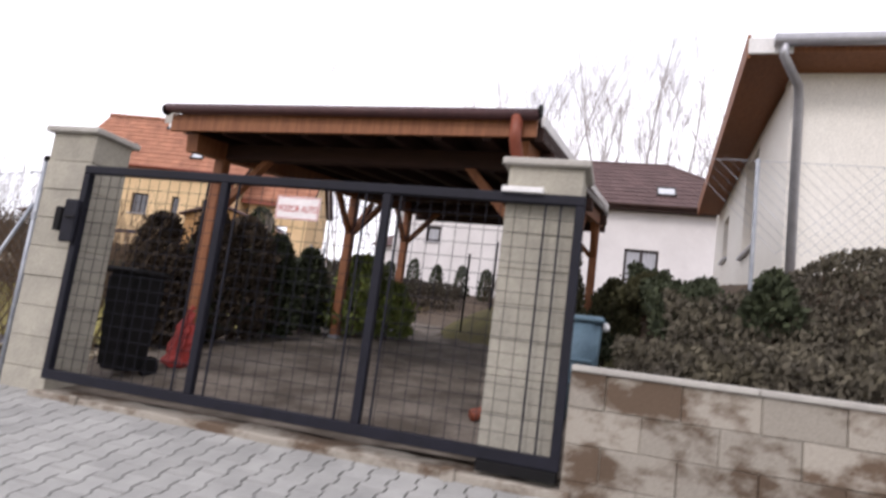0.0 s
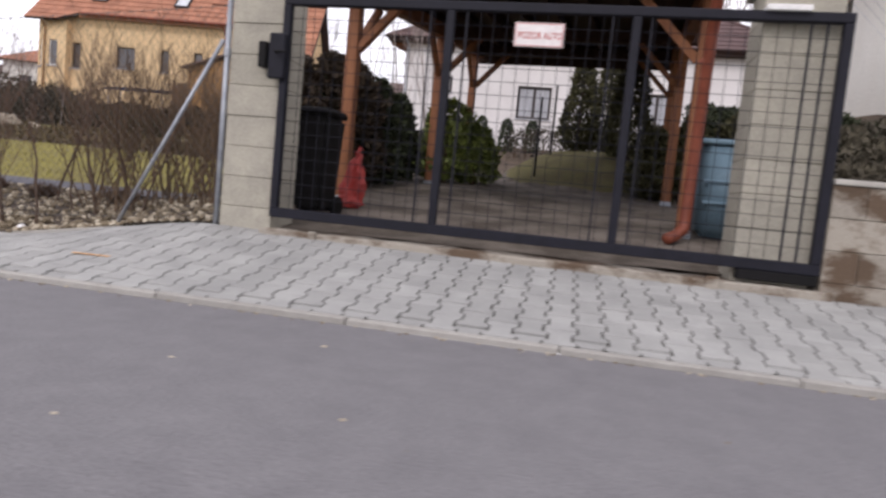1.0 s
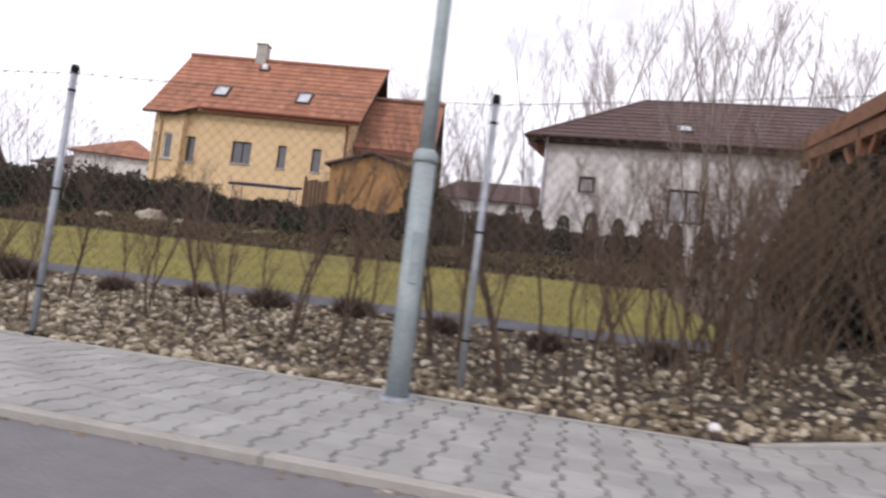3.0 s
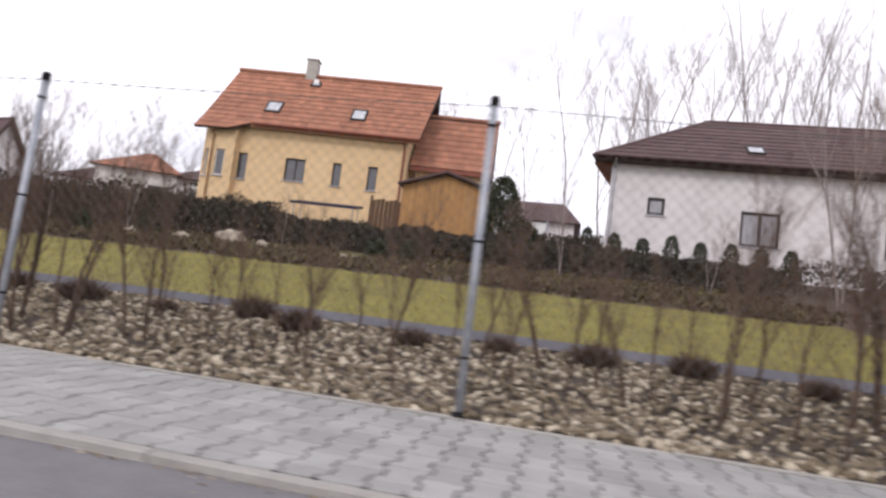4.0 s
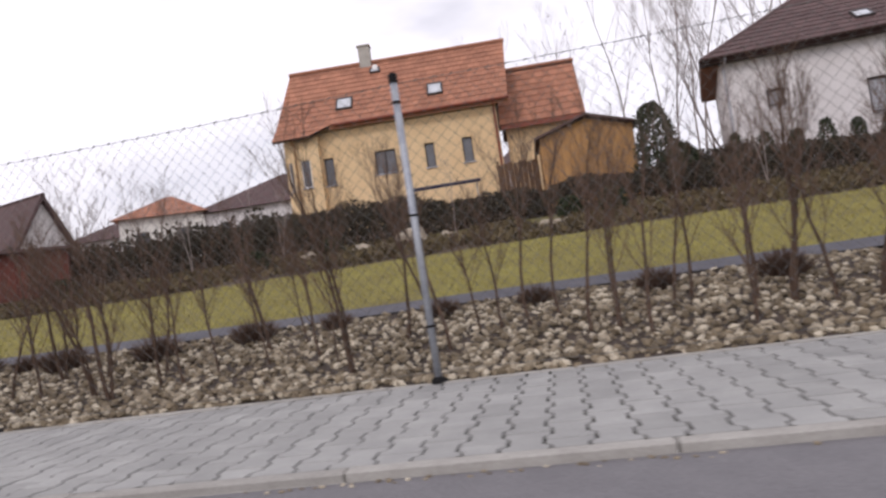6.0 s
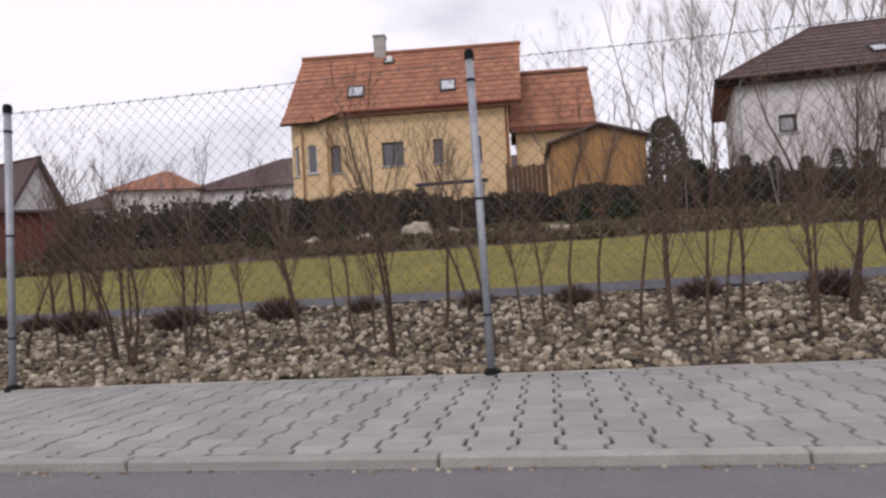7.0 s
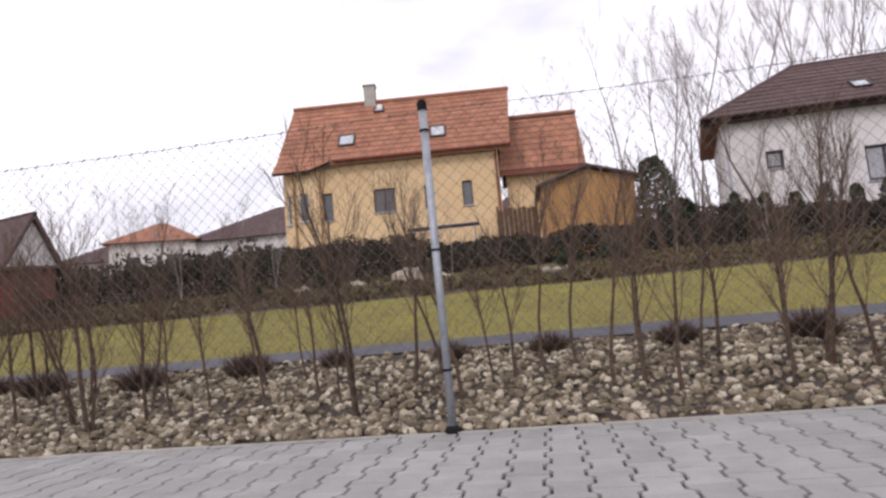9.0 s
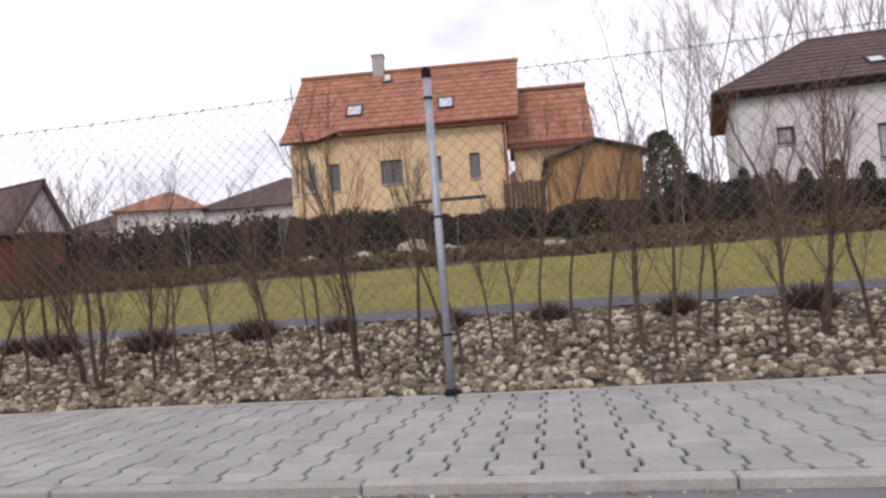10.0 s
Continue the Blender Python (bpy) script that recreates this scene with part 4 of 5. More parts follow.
part("eave_board", box(-0.55, -0.1, -0.54, -0.505, 4.98, 5.16), WHITEP, rh, "pale board at the roof corner")
part("gutter", pipe([(-0.3, -0.6, 5.1), (9.6, -0.6, 5.12)], 0.07, 10), ZINC, rh, "zinc half-round gutter", smooth=True)
part("downpipe", pipe([(-0.2, -0.6, 5.07), (-0.2, -0.58, 4.93), (0.02, -0.25, 4.73), (0.07, -0.07, 4.6), (0.07, -0.07, 1.5)], 0.05, 10), ZINC, rh, "zinc downpipe with swan neck", smooth=True)


# far houses
def far_house(name, x, y, turn, w, d, z0, ze, zr, wallm, tilem, label, hip=0.0, wins=()):
    h = thing(name, pose(x, y, 0, 0, 0, turn), label, "house", "far houses")
    part("wall", wall_mesh(-w / 2, w / 2, z0, ze, list(wins), 0.3), wallm, h)
    for wn in wins:
        window(h, *wn, fw=0.1, sill=False)
    bm = bmesh.new()
    for s in (-w / 2, w / 2 - 0.3):
        bx(bm, s, s + 0.3, 0.302, d, z0, ze)
    part("wall", bm, wallm, h)
    part("wall", box(-w / 2 + 0.302, w / 2 - 0.302, d - 0.3, d, z0, ze), wallm, h)
    c = [(-w / 2 - 0.5, -0.5, ze), (w / 2 + 0.5, -0.5, ze), (w / 2 + 0.5, d + 0.5, ze), (-w / 2 - 0.5, d + 0.5, ze)]
    t0, t1 = (-w / 2 - 0.5 + hip, d / 2, zr), (w / 2 + 0.5 - hip, d / 2, zr)
    bm = bmesh.new()
    v = [bm.verts.new(p) for p in c + [t0, t1]]
    for f in ((0, 1, 5, 4), (1, 2, 5), (2, 3, 4, 5), (3, 0, 4), (3, 2, 1, 0)):
        bm.faces.new([v[i] for i in f])
    part("roof", bm, tilem, h)
    tiles(h, c[0], c[1], t1, t0, 0.5, 0.5, tilem)
    return h


far_house("far_house", -29.5, 42, 20, 6.4, 7, 3, 8.5, 10.6, CREAM, TILE_RED, "small far house with an orange hipped roof", 3.5, [(-2, -1, 6, 7.4), (1, 2.2, 6, 7.4)])
far_house("far_house", -20.4, 44, 5, 14, 9, 3, 8.3, 11.4, WHITE, TILE_DARK, "white far house with a dark grey roof", 6.6, [(-5, -4, 6, 7.4)])
far_house("far_house", -39.5, 49, 10, 8, 8, 3, 8.4, 10.6, WHITE, TILE_DARK, "far pale house with dark roof behind trees", 3.5)
far_house("far_house", 1.5, 46, 0, 9, 8, 3, 8.0, 10.2, WHITE, TILE_DARK, "far grey-roofed house between the two homes", 1.5, [(-1, 0.2, 6, 7.2)])
lh = thing("gabled_house", pose(-27.7, 28.1, -0.1, 0, 0, 74), "white gabled house with a steep dark roof", "house")
part("wall", wall_mesh(-2.15, 2.15, 2.6, 4.6, [], 0.3, gable=[(-2.15, 4.6), (2.15, 4.6), (0, 8.3)]), WHITE, lh)
for s in (-1, 1):
    q = [(s * 2.5, -0.35, 4.15), (0, -0.35, 8.68), (0, 12, 8.68), (s * 2.5, 12, 4.15)]
    part("roof", slab(bmesh.new(), q if s < 0 else [q[1], q[0], q[3], q[2]], 0.18), TILE_DARK, lh)
    part("wall", box(s * 2.15 - (0.15 if s > 0 else -0.0), s * 2.15 + (0.0 if s > 0 else 0.15), 0.31, 11.8, 2.6, 4.6), WHITE, lh)
rs = thing("red_outbuilding", pose(-15.0, 11.9, 0, 0, 0, 38), "red-brown boarded outbuilding at the lawn's end", "outbuilding")
for i in range(14):
    part("board", box(-2.6 + i * 0.33, -2.6 + i * 0.33 + 0.315, 0, 0.04, 0.95, 2.98), REDWALL, rs)
part("wall", box(-2.6, 2.0, 0.042, 2.4, 0.95, 2.95), REDWALL, rs)
part("roof", box(-2.75, 2.15, -0.2, 2.6, 2.982, 3.06), TILE_DARK, rs)
part("door", box(-2.5, -1.6, -0.05, -0.004, 0.95, 2.5), WHITEP, rs, "pale metal door")

cn = thing("garden_canopy", pose(-3.75, 18.0, 0, 0, 0, 6.5), "dark blue fabric canopy standing before the house", "canopy")
part("canopy_cloth", slab(bmesh.new(), ((-0.15, -0.5, 3.6), (2.3, -0.5, 3.62), (2.3, 0.5, 3.8), (-0.15, 0.5, 3.78)), 0.09), BLUEF, cn)
for x in (0.0, 2.15):
    for y in (-0.4, 0.4):
        part("leg", pipe([(x, y, 2.4), (x, y, 3.62)], 0.022, 6), STEEL, cn)
ws = thing("white_signpost", pose(4.95, 18.3, 0, 0, 0, 3), "small white panelled garden screen beside the bungalow", "screen")
part("panel", box(-0.25, 0.25, 0, 0.04, 2.75, 3.75), WHITEP, ws)
for x in (-0.27, 0.27):
    part("post", box(x - 0.03, x + 0.03, -0.01, 0.05, 2.5, 3.85), STEEL, ws)


# ---- plants ----
def branching(rng, height, r0, stems, spread, levels, n=4, curve=0.25, kids=(3, 5), bend=0.5, thin=0.5):
    """Bare wood: stems and their side branches, as two meshes."""
    main, fine = bmesh.new(), bmesh.new()

    def grow(bm, p, d, length, r, level):
        pts, rad, steps_ = [p.copy()], [r], 4 if level else 6
        q, dd = p.copy(), d.copy()
        for k in range(steps_):
            dd = (dd + Vector((rng.uniform(-1, 1), rng.uniform(-1, 1), rng.uniform(-0.3, 0.9))) * curve * 0.35).normalized()
            q = q + dd * (length / steps_)
            pts.append(q.copy())
            rad.append(max(0.0012, r * (1 - 0.8 * (k + 1) / steps_)))
        tube(bm, pts, rad, n if level < 2 else 3)
        if level < levels:
            for _ in range(rng.randint(*kids)):
                k = rng.uniform(0.25, 0.95)
                i = min(len(pts) - 2, int(k * steps_))
                a = pts[i].lerp(pts[i + 1], k * steps_ - i)
                side = Vector((rng.uniform(-1, 1), rng.uniform(-1, 1), 0))
                side = side.normalized() if side.length > 0.05 else Vector((1, 0, 0))
                nd = (d * (1 - bend) + side * bend + Vector((0, 0, 0.35))).normalized()
                grow(fine, a, nd, length * rng.uniform(0.3, 0.55) * (1.1 - 0.5 * k), r * thin * (1 - 0.5 * k), level + 1)

    for s in range(stems):
        a = rng.uniform(0, 6.28)
        d = Vector((math.cos(a) * spread, math.sin(a) * spread, 1)).normalized()
        grow(main, Vector((rng.uniform(-0.02, 0.02) * stems * 0.6, rng.uniform(-0.02, 0.02) * stems * 0.6, -0.04)), d, height * rng.uniform(0.75, 1.0), r0 * rng.uniform(0.7, 1), 0)
    return main, fine


SAPLINGS = []
for k in range(10):
    rng = random.Random(40 + k)
    s = thing("sapling", pose(0, -30, 0), "thin leafless sapling growing among the stones", "sapling", "row of saplings")
    a, b = branching(rng, rng.uniform(1.3, 1.75), rng.uniform(0.015, 0.022), (1, 1, 2, 1, 1, 2, 1, 1, 1, 1)[k], 0.03, 2, 5, 0.5, (10, 14), 0.4, 0.34)
    part("trunk", a, BARK, s)
    part("crown", b, TWIGBARK, s)
    SAPLINGS.append(s)
rng = random.Random(5)
x = -7.6
k = 0
while x < 10.3:
    y = rng.uniform(0.4, 1.2)
    src = SAPLINGS[rng.randrange(10)]
    sc = rng.uniform(0.62, 0.95) if x < -0.6 else rng.uniform(0.75, 1.1) if x < 3.4 else rng.uniform(0.55, 0.85) if x < 7 else rng.uniform(0.8, 1.15)
    m = pose(x, y, ground_z(x, y), rng.uniform(-2, 2), rng.uniform(-3, 3), rng.uniform(0, 360))
    if k < 10:
        SAPLINGS[k].matrix_world = m
    else:
        o = copy_thing(src, m)
        o.scale = (sc, sc, sc)
    k += 1
    x += rng.uniform(0.13, 0.22)


def leaf_cloud(n, place, size, rng, up=0.3):
    """Small leaf blades, each of two triangles, at places that the function gives."""
    verts, faces = [], []
    for i in range(n):
        p, d = place(rng)
        a = Vector((rng.gauss(0, 1), rng.gauss(0, 1), rng.gauss(0, 1) + up)).normalized()
        a = (a + d * 0.8).normalized()
        b = a.orthogonal().normalized()
        b.rotate(Matrix.Rotation(rng.uniform(0, 6.28), 3, a))
        s = size * rng.uniform(0.6, 1.3)
        base = len(verts)
        verts += [p, p + a * s * 0.5 + b * s * 0.28, p + a * s, p + a * s * 0.5 - b * s * 0.28]
        faces.append((base, base + 1, base + 2, base + 3))
    return verts, faces


def tuft(name, m, label, category, group, r, h, n, material, rng):
    """A low clump of fine upright twigs."""
    t = thing(name, m, label, category, group)
    verts, faces = [], []
    for i in range(n):
        a, q = rng.uniform(0, 6.28), math.sqrt(rng.random())
        p = Vector((math.cos(a) * q * r * 0.5, math.sin(a) * q * r * 0.5, 0))
        e = Vector((math.cos(a) * q * r * 1.1 + rng.uniform(-0.04, 0.04), math.sin(a) * q * r * 1.1 + rng.uniform(-0.04, 0.04), h * (1 - 0.5 * q * q) * rng.uniform(0.6, 1.1)))
        w = Vector((rng.uniform(-1, 1), rng.uniform(-1, 1), 0)).normalized() * 0.004
        mid = (p + e) / 2 + Vector((0, 0, 0.02))
        base = len(verts)
        verts += [p - w, p + w, mid + w * 0.8, mid - w * 0.8, e]
        faces += [(base, base + 1, base + 2, base + 3), (base + 3, base + 2, base + 4)]
    pydata("crown", verts, faces, material, t)
    return t


rng = random.Random(11)
base_tufts = [tuft("low_shrub", pose(-20 + i, 1.5, ground_z(-20 + i, 1.5)), "low red-brown twiggy shrub among pale stones", "shrub", "low shrubs", 0.2, 0.2, 520, TWIG, rng) for i in range(3)]
x = -6.0
while x < 9.6:
    y = rng.uniform(1.3, 1.75)
    o = copy_thing(base_tufts[rng.randrange(3)], pose(x, y, ground_z(x, y), 0, 0, rng.uniform(0, 360)))
    k = rng.uniform(0.7, 1.25)
    o.scale = (k, k, k)
    x += rng.uniform(0.45, 0.95)


def conifer(name, m, label, h, r, n, leaf, material, rng, group="", round_top=1.0, uneven=1.0):
    t = thing(name, m, label, "conifer", group)
    part("trunk", tube(bmesh.new(), [(0, 0, -0.1), (0, 0, h * 0.8)], [r * 0.12, r * 0.03], 7), BARK, t)

    def place(g):
        z = g.random()
        a = g.uniform(0, 6.28)
        prof = (1 - z) ** (0.55 * round_top) * min(1, 0.55 + z * 3)
        lump = 1 + uneven * 0.38 * noise.noise(Vector((math.cos(a) * 1.7, math.sin(a) * 1.7, z * 4 + h + r * 9))) + 0.3 * noise.noise(Vector((math.cos(a) * 5, math.sin(a) * 5, z * 12 + h)))
        q = r * prof * lump * (0.55 + 0.45 * math.sqrt(g.random()))
        return Vector((math.cos(a) * q, math.sin(a) * q, 0.02 * h + z * h * 0.98)), Vector((math.cos(a) * 0.6, math.sin(a) * 0.6, 0.9))
    v, f = leaf_cloud(n, place, leaf, rng)
    pydata("crown", v, f, material, t)
    return t


def hedge(name, x0, x1, y0, y1, h, n, leaf, material, rng, label, ragged=0.25, z_of=ground_z):
    t = thing(name, pose((x0 + x1) / 2, (y0 + y1) / 2, 0), label, "hedge", "hedges")
    cx, cy = (x0 + x1) / 2, (y0 + y1) / 2

    def place(g):
        x, y = g.uniform(x0, x1), g.uniform(y0, y1)
        top = h * (1 + ragged * noise.noise(Vector((x * 0.9, y * 0.9, 2))) + ragged * 0.6 * noise.noise(Vector((x * 2.7, y * 2.7, 9))))
        side = 1 - abs((y - cy) / (y1 - y0) * 2) ** 3 * 0.5
        z = top * side * (1 - 0.5 * g.random() ** 1.8)
        if g.random() < 0.3:
            z = g.uniform(0, top * side)
        return Vector((x - cx, y - cy, z_of(x, y) + z)), Vector((0, -0.2, 0.5))
    v, f = leaf_cloud(n, place, leaf, rng)
    pydata("foliage", v, f, material, t)
    st = bmesh.new()
    for i in range(int((x1 - x0) / 0.5)):
        x, y = x0 + 0.5 * i + rng.uniform(0, 0.4), rng.uniform(y0, y1)
        z = z_of(x, y)
        tube(st, [(x - cx, y - cy, z - 0.05), (x - cx + rng.uniform(-0.1, 0.1), y - cy, z + h * 0.7)], [0.03, 0.01], 5)
    tagged(part("undergrowth", st, BARK, t), "", "", "", "stuff")
    return t


rng = random.Random(21)
for a, b, h in ((-26, -17, 1.4), (-17, -9.5, 0.95), (-9.5, -3, 0.95), (-3, 3.5, 0.72), (3.5, 11.5, 0.7)):
    hedge("hedge", a, b, 13.8, 15.4, h, 21000, 0.085, HEDGE, rng, "dull dark green clipped hedge before the houses", 0.35)
hedge("hedge", -14, -4.2, 16.6, 18.2, 0.95, 14000, 0.085, HEDGE, rng, "dull brown-green hedge along the ochre house", 0.5)
hedge("hedge", 4.3, 7.0, 16.2, 17.4, 0.85, 5000, 0.1, HEDGE, rng, "dull brown-green hedge beside the shed", 0.4)
hedge("hedge", -40, -13, 26, 29, 1.8, 4500, 0.28, HEDGE, rng, "tall dark hedge before the far houses", 0.4)
hedge("hedge", 12, 21, 15.0, 16.4, 0.8, 5200, 0.095, HEDGE, rng, "low hedge before the bungalow", 0.4)
for i, x in enumerate((6.55, 7.4, 8.28, 9.15, 10.0, 10.9, 11.75, 12.6)):
    conifer("thuja", pose(x, 17.4, ground_z(x, 17.4) - 0.03), "small round-topped dark thuja in a row", rng.uniform(0.95, 1.2), 0.3, 1100, 0.09, THUJA, rng, "row of thujas", 0.7)
conifer("thuja", pose(3.95, 15.7, ground_z(3.95, 15.7)), "tall dark rounded conifer beside the shed", 2.5, 0.7, 3600, 0.12, THUJA, rng, "", 0.6)
conifer("thuja", pose(4.55, 15.9, ground_z(4.55, 15.9)), "broad dark conifer bush beside the shed", 1.2, 0.75, 2200, 0.12, THUJA, rng, "", 0.6)
for x, y, h in ((-4.6, 11.3, 0.5), (-6.4, 11.0, 0.45), (2.2, 12.2, 0.6), (-10.5, 9.5, 0.55), (1.2, 12.6, 0.5)):
    conifer("dwarf_conifer", pose(x, y, ground_z(x, y)), "dwarf dark conifer on the mulch bed", h, 0.35, 900, 0.08, THUJA, rng, "dwarf conifers", 0.5)
conifer("thuja", pose(11.12, 1.95, ground_z(11.12, 1.95)), "browned bushy conifer behind the wire fence", 1.4, 0.36, 4000, 0.08, BROWNCON, rng, "browned conifers", 0.7, 1.6)
conifer("thuja", pose(11.2, 2.7, ground_z(11.2, 2.7)), "browned bushy conifer behind the wire fence", 1.5, 0.36, 4000, 0.08, BROWNCON, rng, "browned conifers", 0.7, 1.6)
# yard plants
for u, v, h, r, n in ((-0.95, 2.3, 1.2, 0.38, 4200), (-0.75, 3.5, 1.3, 0.4, 4200), (-0.85, 4.5, 1.2, 0.42, 3600), (-0.6, 5.9, 1.0, 0.42, 3000)):
    conifer("thuja", yard(u, v), "tall dark thuja beside the carport", h, r, n, 0.1, THUJA, rng, "carport thujas")
for u, v, h, r in ((1.45, 8.7, 1.95, 0.42), (1.95, 9.7, 2.2, 0.45), (2.4, 7.4, 1.9, 0.46), (2.85, 5.5, 1.0, 0.45), (3.4, 6.5, 1.2, 0.55), (3.95, 4.6, 0.45, 0.45), (3.95, 3.1, 0.4, 0.45)):
    conifer("thuja", yard(u, v), "olive-brown conifer at the drive's edge", h, r, 5200, 0.085, DRYCON, rng, "drive conifers")
conifer("laurel", yard(-0.2, 4.95), "yellow-green evergreen bush beside the carport", 1.2, 0.5, 3200, 0.085, LAUREL, rng, "laurels", 0.6, 2.0)
conifer("laurel", yard(0.2, 5.2), "yellow-green evergreen bush beside the carport", 0.85, 0.42, 2400, 0.085, LAUREL, rng, "laurels", 0.6, 2.0)
conifer("thuja", pose(11.2, 3.4, ground_z(11.2, 3.4)), "browned bushy conifer behind the wire fence", 1.5, 0.5, 4200, 0.09, BROWNCON, rng, "browned conifers", 0.7, 1.6)
for x, y, h, st in ((9.8, 1.7, 1.7, 16), (10.25, 1.35, 1.6, 16), (10.7, 1.5, 1.2, 12), (9.1, 1.75, 1.0, 7), (9.45, 1.25, 1.4, 10), (10.05, 2.1, 1.7, 14), (9.95, 1.1, 1.75, 18), (10.45, 1.8, 1.6, 14), (10.8, 1.1, 1.2, 12), (10.75, 2.3, 1.6, 14)):
    t = thing("bare_bush", pose(x, y, ground_z(x, y), 0, 0, x * 97), "dense brown leafless bush behind the fence", "bush", "bare bushes")
    a, b = branching(random.Random(int(x * 100)), h, 0.010, st, 0.34, 2, 4, 0.45, (4, 6), 0.45)
    part("trunk", a, DRYBUSH, t)
    part("crown", b, DRYBUSH, t)
# juniper bank above the wall
for a, b, y0, y1, h in ((15.8, 18.3, 0.3, 1.6, 0.26), (18.3, 21.5, 0.3, 1.6, 0.26), (21.5, 25.0, 0.3, 1.6, 0.26), (16.2, 18.6, 1.4, 3.0, 0.34), (18.6, 23.5, 1.4, 3.1, 0.32)):
    hedge("juniper_bank", a, b, y0, y1, h, 11000, 0.06, CREEPER, rng, "brown-green spreading juniper covering the bank", 0.55)
for x, y, h in ((17.0, 1.9, 0.55), (18.9, 1.7, 0.4)):
    conifer("thuja", pose(x, y, ground_z(x, y) + 0.1), "small dark conifer on the juniper bank", h, 0.28, 1500, 0.08, THUJA, rng, "bank conifers")
hedge("hedge", 16.05, 16.8, 2.0, 5.2, 0.32, 9000, 0.07, THUJA, rng, "dark dense shrubs along the drive's edge", 0.5)
hedge("hedge", 15.6, 16.6, 5.2, 9.5, 0.55, 9000, 0.08, THUJA, rng, "dark dense shrubs along the drive's edge", 0.5)
# wire fence on the bank
bf = thing("bank_fence", pose(0, 0, 0), "light wire mesh fence above the bank", "fence")
bm = bmesh.new()
for i in range(60):
    for s in (1, -1):
        xa = 17.2 + i * 0.11
        tube(bm, [(xa, 2.75, 2.2), (xa + s * 0.9, 2.75, 3.1)], [0.002, 0.002], 3)
part("mesh", bm, STEEL, bf)
part("line_wire", pipe([(16.3, 2.75, 3.1), (24.5, 2.75, 3.1)], 0.003, 4), STEEL, bf)
for x in (17.0, 20.0, 23.0):
    part("post", pipe([(x, 2.76, 1.6), (x, 2.76, 3.12)], 0.02, 8), STEEL, bf)
# thin posts at the drive's end
for i, (u, v) in enumerate(((0.95, 6.6), (1.45, 9.0), (1.0, 8.2))):
    t = thing("garden_stake", yard(u, v), "thin dark metal garden fence stake", "stake", "garden stakes")
    part("rod", pipe([(0, 0, -0.1), (0, 0, 1.35)], 0.02, 8), BLACK, t)
    part("cap", tube(bmesh.new(), [(0, 0, 1.35), (0, 0, 1.37)], [0.024, 0.02], 8), BLACK, t)

# far bare trees
FAR = []
for k in range(4):
    rng = random.Random(90 + k)
    t = thing("bare_tree", pose(0, 60 + k, 4), "tall leafless tree with fine branches", "tree", "bare trees")
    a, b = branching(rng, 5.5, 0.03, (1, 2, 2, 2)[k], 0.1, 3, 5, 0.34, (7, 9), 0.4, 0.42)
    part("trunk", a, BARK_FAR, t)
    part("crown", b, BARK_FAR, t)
    FAR.append(t)
spots = [(-31, 33, 1.5), (-29.0, 34, 1.6), (-27.5, 36, 1.4), (-24, 34, 1.1), (-19, 36, 1.2), (-16.5, 38, 1.3), (-14.0, 34, 1.1), (-33, 36, 1.4), (-13, 37, 0.9), (-42, 40, 1.2), (-46, 42, 1.2),
         (-0.3, 32, 1.9), (1.3, 34, 2.0), (3.2, 33, 1.9), (5.6, 32, 2.3), (7.6, 31.5, 2.4), (9.0, 32, 2.8), (10.2, 33.5, 2.4), (11.7, 32, 2.8), (13.4, 34, 2.8), (14.4, 32.5, 2.6), (15.6, 32, 2.8), (17.0, 33, 2.8), (18.7, 32, 2.7), (20.6, 33, 2.7), (22.6, 32, 2.5),
         (5.9, 13.0, 0.5), (3.7, 12.6, 0.45), (9.3, 12.2, 0.42), (-9.5, 13.2, 0.45), (-1.8, 13.2, 0.4), (-6.6, 13.0, 0.4), (10.9, 9.2, 0.9), (11.0, 6.4, 0.75)]
rng = random.Random(3)
for i, (x, y, s) in enumerate(spots):
    m = pose(x, y, ground_z(x, y), 0, 0, rng.uniform(0, 360))
    if i < 4:
        FAR[i].matrix_world = m
        FAR[i].scale = (s, s, s)
    else:
        o = copy_thing(FAR[rng.randrange(4)], m)
        o.scale = (s, s, s)

# dry growth and a border of stones on the bank behind the lawn
rng = random.Random(33)


def on_bank(g):
    while True:
        x, y = g.uniform(-15, 11), g.uniform(7.45, 13.4)
        if noise.noise(Vector((x * 0.8, y * 1.1, 5))) + 0.5 * noise.noise(Vector((x * 2.6, y * 2.6, 1))) > -0.12:
            return Vector((x, y, ground_z(x, y) + g.uniform(0, 0.1))), Vector((0, 0, 0.7))


v, f = leaf_cloud(24000, on_bank, 0.12, rng)
tagged(pydata("dry_groundcover", v, f, GROUNDCOVER), "dry brown and olive low plants on the garden bank", "plants", "", "stuff")
rb = thing("rock_border", pose(0, 0, 0), "low border of rough tan stones along the garden bank", "stone border")
bm = bmesh.new()
bmesh.ops.create_icosphere(bm, subdivisions=2, radius=1)
for v in bm.verts:
    v.co = Vector((v.co.x, v.co.y * 0.8, v.co.z * 0.62)) * (1 + 0.4 * noise.noise(v.co * 1.5))
border_mesh = bpy.data.meshes.new("stone")
bm.to_mesh(border_mesh)
bm.free()
border_mesh.materials.append(ROCK)
x = -3.4
while x < 5.2:
    r = rng.uniform(0.09, 0.17)
    y = 11.75 + 0.12 * math.sin(x * 1.3)
    o = link("stone", border_mesh, rb)
    o.matrix_local = Matrix.Translation((x, y, ground_z(x, y) + 0.03)) @ Euler((0, 0, rng.uniform(0, 6.28))).to_matrix().to_4x4() @ Matrix.Diagonal((r, r, r, 1))
    x += r * 1.9
